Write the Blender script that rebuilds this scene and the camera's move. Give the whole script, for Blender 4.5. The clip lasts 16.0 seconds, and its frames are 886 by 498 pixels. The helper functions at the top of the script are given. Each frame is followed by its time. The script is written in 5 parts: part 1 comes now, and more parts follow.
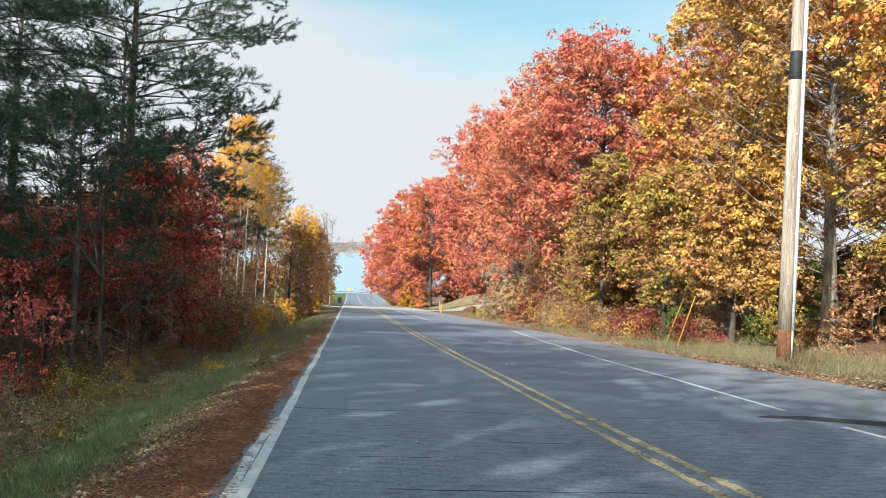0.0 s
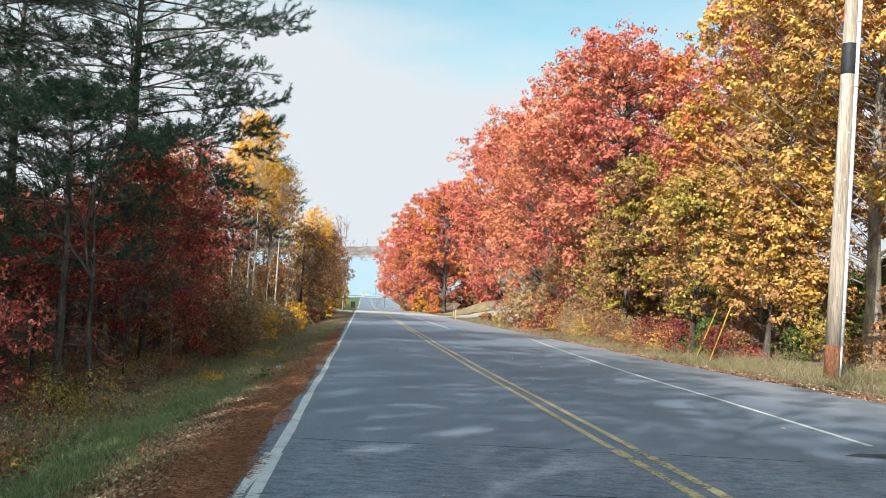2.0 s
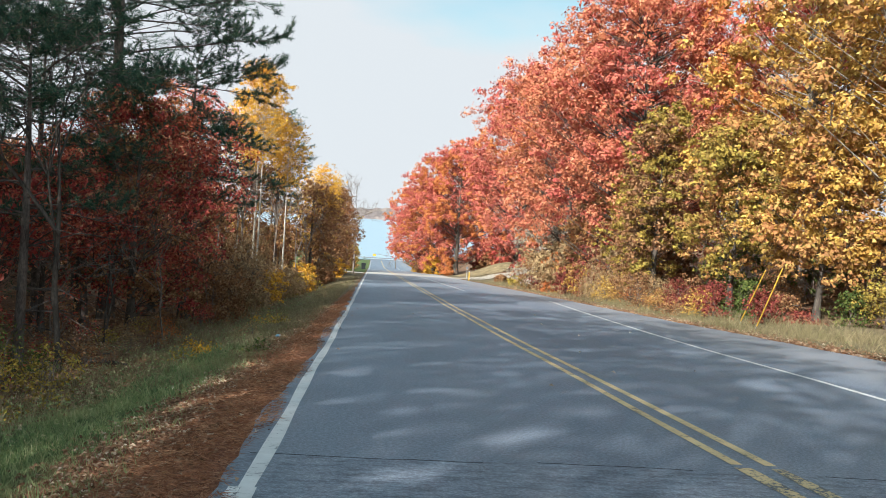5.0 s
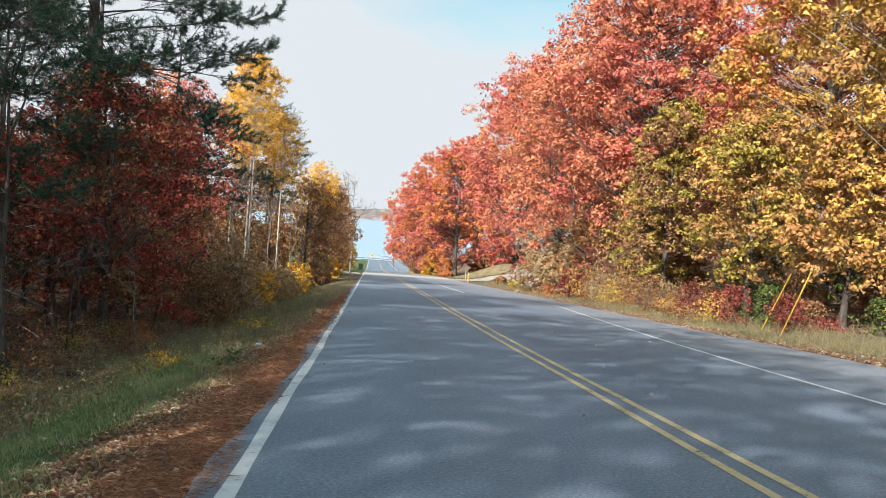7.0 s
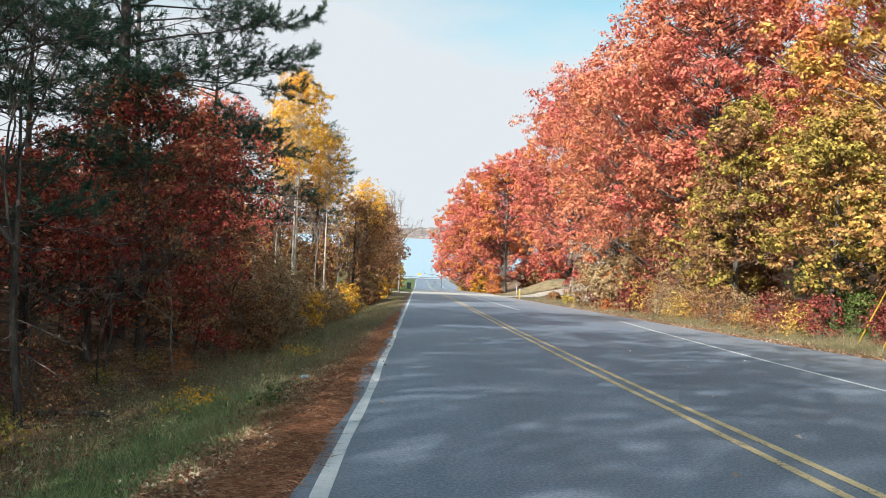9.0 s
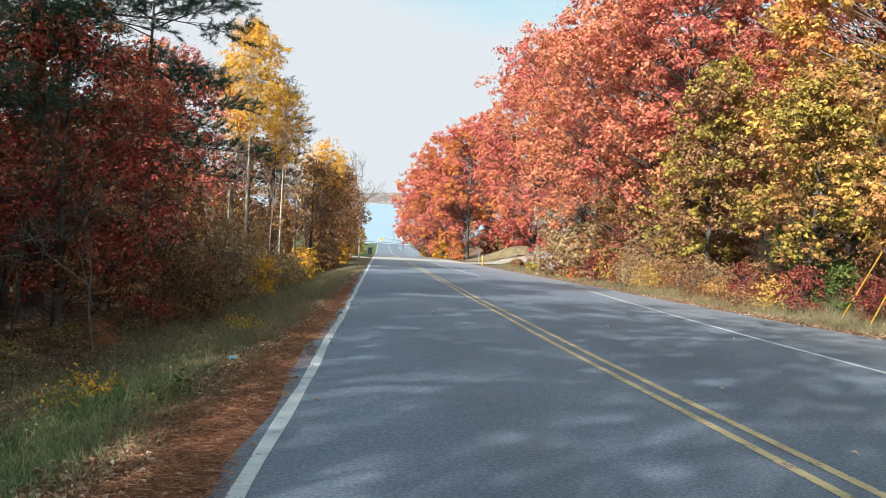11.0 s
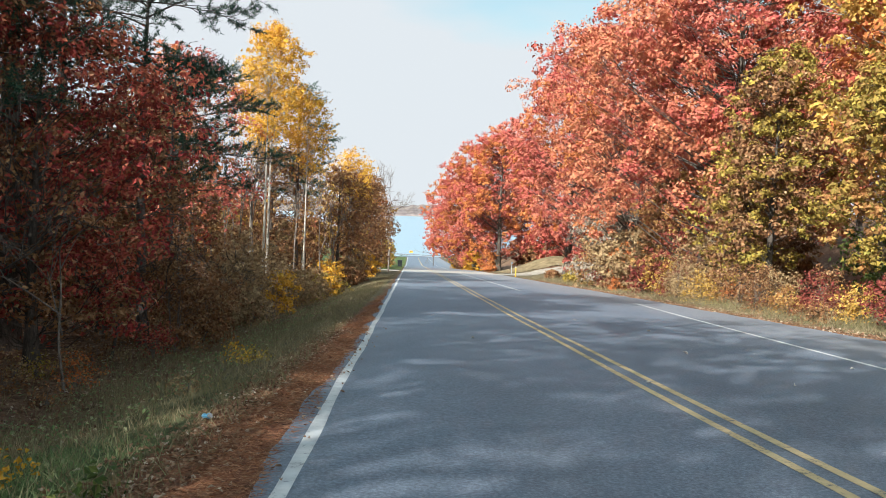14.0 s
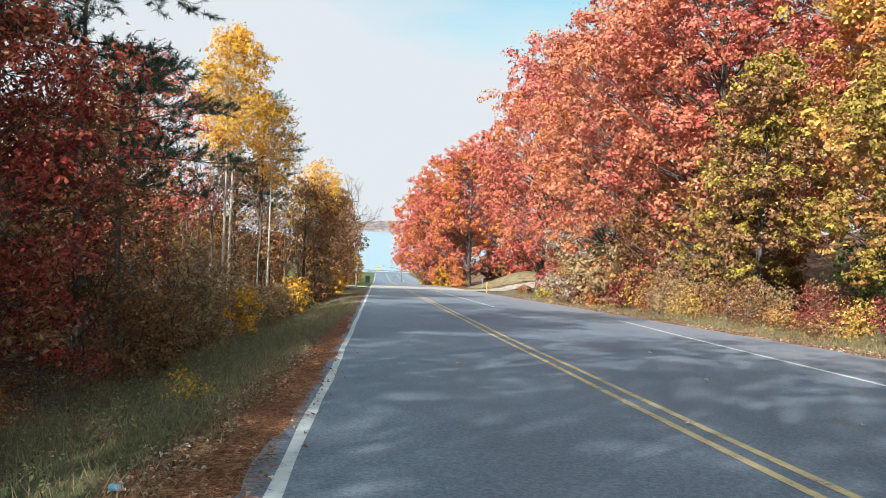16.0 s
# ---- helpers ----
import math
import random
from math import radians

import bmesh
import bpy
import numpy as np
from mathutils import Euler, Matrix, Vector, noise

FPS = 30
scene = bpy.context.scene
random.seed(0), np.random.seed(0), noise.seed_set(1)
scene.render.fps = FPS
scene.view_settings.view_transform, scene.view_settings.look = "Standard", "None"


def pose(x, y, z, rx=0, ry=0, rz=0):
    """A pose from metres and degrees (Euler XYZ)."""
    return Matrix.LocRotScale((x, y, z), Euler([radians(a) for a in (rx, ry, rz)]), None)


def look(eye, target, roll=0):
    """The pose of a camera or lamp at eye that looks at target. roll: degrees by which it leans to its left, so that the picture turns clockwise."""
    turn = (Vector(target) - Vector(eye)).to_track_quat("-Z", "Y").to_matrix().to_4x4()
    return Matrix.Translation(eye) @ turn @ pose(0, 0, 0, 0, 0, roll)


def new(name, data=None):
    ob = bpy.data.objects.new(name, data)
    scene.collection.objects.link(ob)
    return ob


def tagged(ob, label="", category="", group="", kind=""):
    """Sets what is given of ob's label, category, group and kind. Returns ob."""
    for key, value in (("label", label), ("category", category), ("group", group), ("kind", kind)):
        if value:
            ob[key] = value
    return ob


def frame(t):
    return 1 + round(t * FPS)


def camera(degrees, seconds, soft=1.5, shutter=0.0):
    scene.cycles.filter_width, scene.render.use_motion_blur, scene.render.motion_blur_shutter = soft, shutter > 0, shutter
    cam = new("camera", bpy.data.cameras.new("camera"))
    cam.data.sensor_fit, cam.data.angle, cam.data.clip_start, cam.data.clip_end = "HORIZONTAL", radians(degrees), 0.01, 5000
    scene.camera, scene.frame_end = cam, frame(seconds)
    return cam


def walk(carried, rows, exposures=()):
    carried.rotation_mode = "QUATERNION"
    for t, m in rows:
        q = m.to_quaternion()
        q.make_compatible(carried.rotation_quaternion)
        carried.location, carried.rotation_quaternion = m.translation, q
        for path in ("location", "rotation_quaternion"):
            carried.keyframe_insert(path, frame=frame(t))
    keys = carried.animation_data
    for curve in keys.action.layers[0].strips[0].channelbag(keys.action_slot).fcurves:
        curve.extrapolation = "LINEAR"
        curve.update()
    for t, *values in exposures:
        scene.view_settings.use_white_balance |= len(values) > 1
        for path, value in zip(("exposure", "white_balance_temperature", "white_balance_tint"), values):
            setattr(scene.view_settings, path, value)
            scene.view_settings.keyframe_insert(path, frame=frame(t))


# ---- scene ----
import collections

# The road lies in a tilted frame: x across it from the outer white line, y down the hill, z off its surface.
SLOPE = pose(0, 0, 0, -4.07)
cam = camera(57.48, 16.0, soft=0.5)
# seconds, place in the road's frame, and yaw, pitch, roll against it
ROWS = [
    (0, 0.660, -0.738, 1.310, -6.50, 4.06, 2.52),
    (0.5, 0.699, -0.300, 1.312, -5.86, 3.62, 2.60),
    (1, 0.698, 0.132, 1.302, -5.33, 3.35, 3.31),
    (1.5, 0.678, 0.561, 1.348, -6.82, 3.29, 3.77),
    (2, 0.688, 0.995, 1.362, -5.48, 4.39, 3.38),
    (2.5, 0.656, 1.441, 1.330, -4.38, 4.94, 3.02),
    (3, 0.633, 1.905, 1.312, -2.90, 4.13, 2.66),
    (3.5, 0.576, 2.368, 1.343, -2.29, 3.51, 3.09),
    (4, 0.577, 2.823, 1.315, -3.95, 2.17, 2.95),
    (4.5, 0.611, 3.271, 1.335, -4.46, 1.45, 2.96),
    (4.7, 0.628, 3.452, 1.324, -4.69, 1.63, 3.28),
    (6.8, 0.727, 5.436, 1.305, -5.31, 1.72, 3.74),
    (7, 0.715, 5.626, 1.307, -5.05, 1.76, 3.95),
    (7.5, 0.678, 6.102, 1.316, -4.91, 3.18, 2.94),
    (8, 0.655, 6.577, 1.307, -2.77, 4.24, 1.18),
    (8.5, 0.576, 7.052, 1.289, -1.88, 3.57, 1.64),
    (9, 0.530, 7.530, 1.280, -1.70, 2.82, 2.44),
    (9.5, 0.504, 8.022, 1.285, -1.99, 2.06, 2.52),
    (9.7, 0.500, 8.218, 1.296, -2.70, 1.44, 2.10),
    (11.8, 0.746, 10.242, 1.270, -5.23, 0.50, 3.31),
    (12, 0.754, 10.428, 1.271, -5.48, 1.04, 2.98),
    (12.5, 0.772, 10.888, 1.283, -6.02, 0.78, 2.61),
    (13, 0.742, 11.340, 1.299, -3.69, 1.39, 2.52),
    (13.5, 0.715, 11.810, 1.318, -2.64, 0.94, 2.08),
    (14, 0.691, 12.295, 1.330, -2.33, 1.25, 2.31),
    (14.5, 0.640, 12.779, 1.335, -2.62, 1.65, 2.52),
    (15, 0.595, 13.277, 1.315, -3.07, 2.03, 2.36),
    (15.5, 0.576, 13.768, 1.310, -3.19, 2.33, 1.91),
    (16, 0.559, 14.257, 1.300, -4.60, 2.47, 2.17),
]
walk(cam, [(t, SLOPE @ pose(x, y, z, 0, 0, yaw) @ pose(0, 0, 0, 90 + pitch) @ pose(0, 0, 0, 0, 0, roll)) for t, x, y, z, yaw, pitch, roll in ROWS],
     exposures=[(0.0, 0.67, 5880, 10), (8.0, 0.66, 5880, 10), (16.0, 0.66, 5880, 10)])

# ---- light ----
SUN_UP, SUN_FROM = radians(31), (-0.62, -0.785)
world = bpy.data.worlds.new("sky")
scene.world = world
world.use_nodes = True
wn, wl = world.node_tree.nodes, world.node_tree.links
wn.clear()
w_out, w_bg = wn.new("ShaderNodeOutputWorld"), wn.new("ShaderNodeBackground")
w_sky = wn.new("ShaderNodeTexSky")
w_sky.sky_type, w_sky.sun_disc = "NISHITA", False
w_sky.sun_elevation, w_sky.sun_rotation = SUN_UP, math.atan2(SUN_FROM[0], SUN_FROM[1])
w_sky.air_density, w_sky.dust_density = 1.0, 2.0
w_co, w_map = wn.new("ShaderNodeTexCoord"), wn.new("ShaderNodeMapping")
w_map.inputs["Scale"].default_value = (1.0, 1.0, 3.2)
w_noise, w_ramp = wn.new("ShaderNodeTexNoise"), wn.new("ShaderNodeValToRGB")
w_noise.inputs["Scale"].default_value, w_noise.inputs["Detail"].default_value = 1.7, 6.0
w_noise.inputs["Roughness"].default_value = 0.48
w_ramp.color_ramp.elements[0].position, w_ramp.color_ramp.elements[1].position = 0.50, 0.74
# high thin cloud closes towards the horizon
w_sep, w_hor, w_add = wn.new("ShaderNodeSeparateXYZ"), wn.new("ShaderNodeMapRange"), wn.new("ShaderNodeMath")
w_hor.inputs["From Min"].default_value, w_hor.inputs["From Max"].default_value = 0.13, 0.30
w_hor.inputs["To Min"].default_value, w_hor.inputs["To Max"].default_value = 1.0, 0.0
w_add.operation, w_add.use_clamp = "ADD", True
w_mix, w_gain = wn.new("ShaderNodeMix"), wn.new("ShaderNodeMix")
w_mix.data_type = w_gain.data_type = "RGBA"
w_gain.blend_type = "MULTIPLY"
w_gain.inputs["Factor"].default_value = 1.0
w_gain.inputs[7].default_value = (1.45, 1.8, 1.38, 1)
w_bg.inputs["Strength"].default_value = 0.078
# thin cloud shines brighter round the sun, which stands behind the camera
w_dot, w_near, w_cloud = wn.new("ShaderNodeVectorMath"), wn.new("ShaderNodeMapRange"), wn.new("ShaderNodeMix")
w_dot.operation, w_cloud.data_type = "DOT_PRODUCT", "RGBA"
w_dot.inputs[1].default_value = (SUN_FROM[0] * math.cos(SUN_UP), SUN_FROM[1] * math.cos(SUN_UP), math.sin(SUN_UP))
w_near.inputs["From Min"].default_value, w_near.inputs["From Max"].default_value = -0.1, 1.0
w_cloud.inputs[6].default_value, w_cloud.inputs[7].default_value = (6.65, 6.70, 6.40, 1), (27.0, 26.6, 26.0, 1)
wl.new(w_co.outputs["Generated"], w_dot.inputs[0])
wl.new(w_dot.outputs["Value"], w_near.inputs["Value"])
wl.new(w_near.outputs["Result"], w_cloud.inputs["Factor"])
wl.new(w_cloud.outputs[2], w_mix.inputs[7])
wl.new(w_co.outputs["Generated"], w_map.inputs["Vector"])
wl.new(w_map.outputs["Vector"], w_noise.inputs["Vector"])
wl.new(w_noise.outputs["Fac"], w_ramp.inputs["Fac"])
wl.new(w_co.outputs["Generated"], w_sep.inputs["Vector"])
wl.new(w_sep.outputs["Z"], w_hor.inputs["Value"])
wl.new(w_ramp.outputs["Color"], w_add.inputs[0])
wl.new(w_hor.outputs["Result"], w_add.inputs[1])
wl.new(w_add.outputs["Value"], w_mix.inputs["Factor"])
wl.new(w_sky.outputs["Color"], w_gain.inputs[6])
wl.new(w_gain.outputs[2], w_mix.inputs[6])
wl.new(w_mix.outputs[2], w_bg.inputs["Color"])
wl.new(w_bg.outputs["Background"], w_out.inputs["Surface"])

sun = new("sun", bpy.data.lights.new("sun", "SUN"))
sun.data.energy, sun.data.angle, sun.data.color = 5.25, radians(0.45), (1.0, 0.93, 0.82)
sun.matrix_world = look((0, 0, 40), (-SUN_FROM[0], -SUN_FROM[1], 40 - math.tan(SUN_UP)))

# ---- materials ----


def material(name, rough=0.9, spec=0.3):
    m = bpy.data.materials.new(name)
    m.use_nodes = True
    b = m.node_tree.nodes["Principled BSDF"]
    b.inputs["Roughness"].default_value = rough
    b.inputs["Specular IOR Level"].default_value = spec
    return m, m.node_tree.nodes, m.node_tree.links, b


def ramp(nodes, stops):
    r = nodes.new("ShaderNodeValToRGB")
    while len(r.color_ramp.elements) < len(stops):
        r.color_ramp.elements.new(0.5)
    for e, (at, col) in zip(r.color_ramp.elements, stops):
        e.position, e.color = at, (*col, 1)
    return r


def noise_tex(nodes, links, scale, detail=4.0, rough=0.55, stretch=(1, 1, 1)):
    co, mp, n = nodes.new("ShaderNodeTexCoord"), nodes.new("ShaderNodeMapping"), nodes.new("ShaderNodeTexNoise")
    mp.inputs["Scale"].default_value = stretch
    n.inputs["Scale"].default_value, n.inputs["Detail"].default_value, n.inputs["Roughness"].default_value = scale, detail, rough
    links.new(co.outputs["Object"], mp.inputs["Vector"])
    links.new(mp.outputs["Vector"], n.inputs["Vector"])
    return n


def mix(nodes, links, fac, a, b, mode="MIX"):
    m = nodes.new("ShaderNodeMix")
    m.data_type, m.blend_type = "RGBA", mode
    for value, slot in ((fac, 0), (a, 6), (b, 7)):
        if isinstance(value, (int, float)):
            m.inputs[slot].default_value = value
        elif isinstance(value, tuple):
            m.inputs[slot].default_value = (*value, 1)
        else:
            links.new(value, m.inputs[slot])
    return m.outputs[2]


def math_node(nodes, links, op, a, b=0.0, clamp=False):
    m = nodes.new("ShaderNodeMath")
    m.operation, m.use_clamp = op, clamp
    for value, slot in ((a, 0), (b, 1)):
        if isinstance(value, (int, float)):
            m.inputs[slot].default_value = value
        else:
            links.new(value, m.inputs[slot])
    return m.outputs[0]


def span(nodes, links, value, lo, hi):
    m = nodes.new("ShaderNodeMapRange")
    m.inputs["From Min"].default_value, m.inputs["From Max"].default_value = lo, hi
    links.new(value, m.inputs["Value"])
    return m.outputs["Result"]


def bump(nodes, links, b, height, strength, dist):
    n = nodes.new("ShaderNodeBump")
    n.inputs["Strength"].default_value, n.inputs["Distance"].default_value = strength, dist
    links.new(height, n.inputs["Height"])
    links.new(n.outputs["Normal"], b.inputs["Normal"])


def mottled(name, dark, mid, light, scale=6.0, rough=0.9, stretch=(1, 1, 1), lift=0.3, spec=0.25, fine=None):
    m, n, l, b = material(name, rough, spec)
    big, small = noise_tex(n, l, scale, 5, 0.6, stretch), noise_tex(n, l, fine or scale * 9, 3, 0.6, stretch)
    r = ramp(n, [(0.28, dark), (0.5, mid), (0.72, light)])
    l.new(big.outputs["Fac"], r.inputs["Fac"])
    r2 = ramp(n, [(0.3, (0.55, 0.55, 0.55)), (0.7, (1.3, 1.3, 1.3))])
    l.new(small.outputs["Fac"], r2.inputs["Fac"])
    l.new(mix(n, l, 1.0, r.outputs["Color"], r2.outputs["Color"], "MULTIPLY"), b.inputs["Base Color"])
    bump(n, l, b, small.outputs["Fac"], lift, 0.02)
    return m


def leaf_material(name, stops, patch, through_part=0.15):
    """Leaves: each takes its own colour, and whole boughs drift towards another."""
    m, n, l, b = material(name, 0.7, 0.12)
    geo = n.new("ShaderNodeNewGeometry")
    r = ramp(n, stops)
    l.new(geo.outputs["Random Per Island"], r.inputs["Fac"])
    big = noise_tex(n, l, 0.42, 3, 0.6)
    col = mix(n, l, span(n, l, big.outputs["Fac"], 0.48, 0.68), r.outputs["Color"], patch)
    col = mix(n, l, 0.35, col, r.outputs["Color"])
    l.new(col, b.inputs["Base Color"])
    tr, ms = n.new("ShaderNodeBsdfTranslucent"), n.new("ShaderNodeMixShader")
    ms.inputs["Fac"].default_value = through_part
    l.new(col, tr.inputs["Color"])
    l.new(b.outputs["BSDF"], ms.inputs[1])
    l.new(tr.outputs["BSDF"], ms.inputs[2])
    l.new(ms.outputs["Shader"], n["Material Output"].inputs["Surface"])
    return m


LEAF = {
    "red": leaf_material("red_leaves", [(0.0, (0.34, 0.070, 0.045)), (0.35, (0.49, 0.145, 0.088)), (0.7, (0.59, 0.21, 0.112)), (1.0, (0.66, 0.33, 0.18))], (0.57, 0.245, 0.11)),
    "crimson": leaf_material("crimson_leaves", [(0.0, (0.38, 0.065, 0.058)), (0.5, (0.52, 0.135, 0.105)), (1.0, (0.60, 0.22, 0.14))], (0.55, 0.20, 0.108)),
    "orange": leaf_material("orange_leaves", [(0.0, (0.40, 0.11, 0.045)), (0.5, (0.56, 0.185, 0.06)), (1.0, (0.62, 0.28, 0.09))], (0.58, 0.23, 0.07)),
    "gold": leaf_material("gold_leaves", [(0.0, (0.27, 0.135, 0.036)), (0.35, (0.48, 0.275, 0.06)), (0.7, (0.62, 0.395, 0.085)), (1.0, (0.68, 0.49, 0.16))], (0.54, 0.28, 0.072)),
    "ochre": leaf_material("ochre_leaves", [(0.0, (0.23, 0.11, 0.045)), (0.4, (0.42, 0.205, 0.075)), (0.75, (0.52, 0.30, 0.10)), (1.0, (0.42, 0.33, 0.09))], (0.46, 0.175, 0.068)),
    "olive": leaf_material("yellow_green_leaves", [(0.0, (0.13, 0.095, 0.03)), (0.4, (0.32, 0.225, 0.05)), (0.75, (0.50, 0.36, 0.07)), (1.0, (0.28, 0.26, 0.06))], (0.34, 0.19, 0.055)),
    "yellow": leaf_material("yellow_leaves", [(0.0, (0.48, 0.24, 0.025)), (0.5, (0.72, 0.395, 0.042)), (1.0, (0.76, 0.48, 0.08))], (0.70, 0.36, 0.045)),
    "rust": leaf_material("rust_leaves", [(0.0, (0.12, 0.058, 0.032)), (0.4, (0.24, 0.115, 0.054)), (0.75, (0.35, 0.175, 0.075)), (1.0, (0.46, 0.31, 0.16))], (0.29, 0.14, 0.062)),
    "wine": leaf_material("wine_red_leaves", [(0.0, (0.16, 0.027, 0.029)), (0.5, (0.45, 0.076, 0.064)), (0.85, (0.55, 0.155, 0.085)), (1.0, (0.58, 0.32, 0.18))], (0.42, 0.16, 0.072)),
    "dull_red": leaf_material("dull_red_leaves", [(0.0, (0.12, 0.025, 0.026)), (0.5, (0.25, 0.055, 0.046)), (1.0, (0.36, 0.12, 0.07))], (0.26, 0.08, 0.05)),
    "tan": leaf_material("tan_leaves", [(0.0, (0.22, 0.14, 0.075)), (0.5, (0.36, 0.24, 0.12)), (1.0, (0.46, 0.34, 0.18))], (0.38, 0.20, 0.085)),
    "grey": leaf_material("grey_dry_leaves", [(0.0, (0.26, 0.21, 0.17)), (0.5, (0.38, 0.32, 0.25)), (1.0, (0.48, 0.42, 0.33))], (0.33, 0.27, 0.20)),
    "green": leaf_material("green_leaves", [(0.0, (0.045, 0.07, 0.02)), (0.5, (0.085, 0.12, 0.03)), (1.0, (0.19, 0.20, 0.05))], (0.11, 0.125, 0.035)),
    "needle": leaf_material("pine_needles", [(0.0, (0.020, 0.048, 0.036)), (0.5, (0.044, 0.092, 0.058)), (0.9, (0.085, 0.145, 0.078)), (1.0, (0.24, 0.20, 0.11))], (0.042, 0.085, 0.060), 0.2),
}
BARK = mottled("grey_bark", (0.040, 0.032, 0.026), (0.095, 0.078, 0.064), (0.19, 0.16, 0.13), 5, 0.95, (1, 1, 0.25), 0.9)
PALE_BARK = mottled("pale_aspen_bark", (0.20, 0.17, 0.13), (0.48, 0.43, 0.35), (0.62, 0.57, 0.49), 3.2, 0.85, (1, 1, 0.9), 0.4)
OAK_BARK = mottled("pale_oak_bark", (0.10, 0.08, 0.065), (0.24, 0.20, 0.165), (0.40, 0.35, 0.29), 5, 0.95, (1, 1, 0.3), 0.9)
PINE_BARK = mottled("scaly_pine_bark", (0.05, 0.040, 0.034), (0.125, 0.102, 0.088), (0.25, 0.20, 0.165), 6, 0.95, (1, 1, 0.3), 1.0)
TWIG = mottled("dry_grey_twigs", (0.12, 0.09, 0.07), (0.21, 0.17, 0.14), (0.32, 0.27, 0.22), 5, 0.95)


def asphalt_material():
    m, n, l, b = material("worn_asphalt", 0.62, 0.5)
    co, sep = n.new("ShaderNodeTexCoord"), n.new("ShaderNodeSeparateXYZ")
    l.new(co.outputs["Object"], sep.inputs["Vector"])
    chips, cloud = noise_tex(n, l, 34, 5, 0.85), noise_tex(n, l, 0.5, 5, 0.6, (1, 0.35, 1))
    streak, blotch = noise_tex(n, l, 3.2, 5, 0.65, (1, 0.55, 1)), noise_tex(n, l, 8, 5, 0.75, (0.55, 1.3, 1))
    base = ramp(n, [(0.3, (0.132, 0.161, 0.205)), (0.7, (0.187, 0.221, 0.272))])
    l.new(cloud.outputs["Fac"], base.inputs["Fac"])
    grit = ramp(n, [(0.30, (0.42, 0.42, 0.43)), (0.5, (0.95, 0.95, 0.95)), (0.68, (1.9, 1.87, 1.78))])
    l.new(chips.outputs["Fac"], grit.inputs["Fac"])
    col = mix(n, l, 1.0, base.outputs["Color"], grit.outputs["Color"], "MULTIPLY")
    # older, patchier course at the top of the hill, up to a joint across the road
    wob = math_node(n, l, "ADD", sep.outputs["Y"], math_node(n, l, "MULTIPLY", streak.outputs["Fac"], 0.18))
    old = math_node(n, l, "LESS_THAN", wob, 9.45)
    patchy = ramp(n, [(0.36, (0.34, 0.34, 0.34)), (0.48, (0.92, 0.92, 0.92)), (0.66, (1.6, 1.55, 1.45))])
    l.new(blotch.outputs["Fac"], patchy.inputs["Fac"])
    col = mix(n, l, math_node(n, l, "MULTIPLY", old, 0.75), col, mix(n, l, 1.0, col, patchy.outputs["Color"], "MULTIPLY"))
    # wheel tracks polished a little lighter, and a pale dusty shoulder on the far side
    wheel = math_node(n, l, "PINGPONG", math_node(n, l, "ADD", sep.outputs["X"], 0.9), 0.9)
    col = mix(n, l, math_node(n, l, "MULTIPLY", span(n, l, wheel, 0.45, 0.9), 0.16), col, (0.17, 0.18, 0.19))
    edge = math_node(n, l, "ADD", sep.outputs["X"], math_node(n, l, "MULTIPLY", cloud.outputs["Fac"], 1.5))
    dusty = math_node(n, l, "MULTIPLY", span(n, l, edge, 8.4, 10.4), 0.85, True)
    col = mix(n, l, dusty, col, mix(n, l, 0.6, (0.235, 0.245, 0.27), grit.outputs["Color"], "MULTIPLY"))
    # sunlit road far down the hill, painted paler, strongest where the drives cross
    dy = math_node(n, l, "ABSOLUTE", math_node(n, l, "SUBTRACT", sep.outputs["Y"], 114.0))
    sun_band = math_node(n, l, "SUBTRACT", 1.0, span(n, l, dy, 7.0, 11.0), True)
    # weaker paling to either side, standing in for sun streaks on the road
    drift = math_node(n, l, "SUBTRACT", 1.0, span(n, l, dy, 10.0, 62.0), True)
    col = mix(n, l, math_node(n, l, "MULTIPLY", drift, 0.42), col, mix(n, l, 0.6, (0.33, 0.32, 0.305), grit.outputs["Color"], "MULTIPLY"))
    col = mix(n, l, math_node(n, l, "MULTIPLY", sun_band, 0.9), col, (0.50, 0.46, 0.40))
    l.new(col, b.inputs["Base Color"])
    bump(n, l, b, chips.outputs["Fac"], 0.55, 0.012)
    return m


def paint_material(name, colour, wear_lo, wear_hi):
    """Road paint, worn through to the asphalt in flecks and short breaks."""
    m, n, l, b = material(name, 0.75, 0.3)
    flecks, breaks = noise_tex(n, l, 26, 4, 0.75), noise_tex(n, l, 2.2, 5, 0.7, (1, 1.3, 1))
    s = math_node(n, l, "ADD", math_node(n, l, "MULTIPLY", flecks.outputs["Fac"], 0.6), math_node(n, l, "MULTIPLY", breaks.outputs["Fac"], 0.4))
    tone = ramp(n, [(0.3, tuple(c * 0.72 for c in colour)), (0.7, colour)])
    l.new(breaks.outputs["Fac"], tone.inputs["Fac"])
    l.new(mix(n, l, span(n, l, s, wear_lo, wear_hi), (0.12, 0.125, 0.13), tone.outputs["Color"]), b.inputs["Base Color"])
    bump(n, l, b, flecks.outputs["Fac"], 0.3, 0.004)
    return m


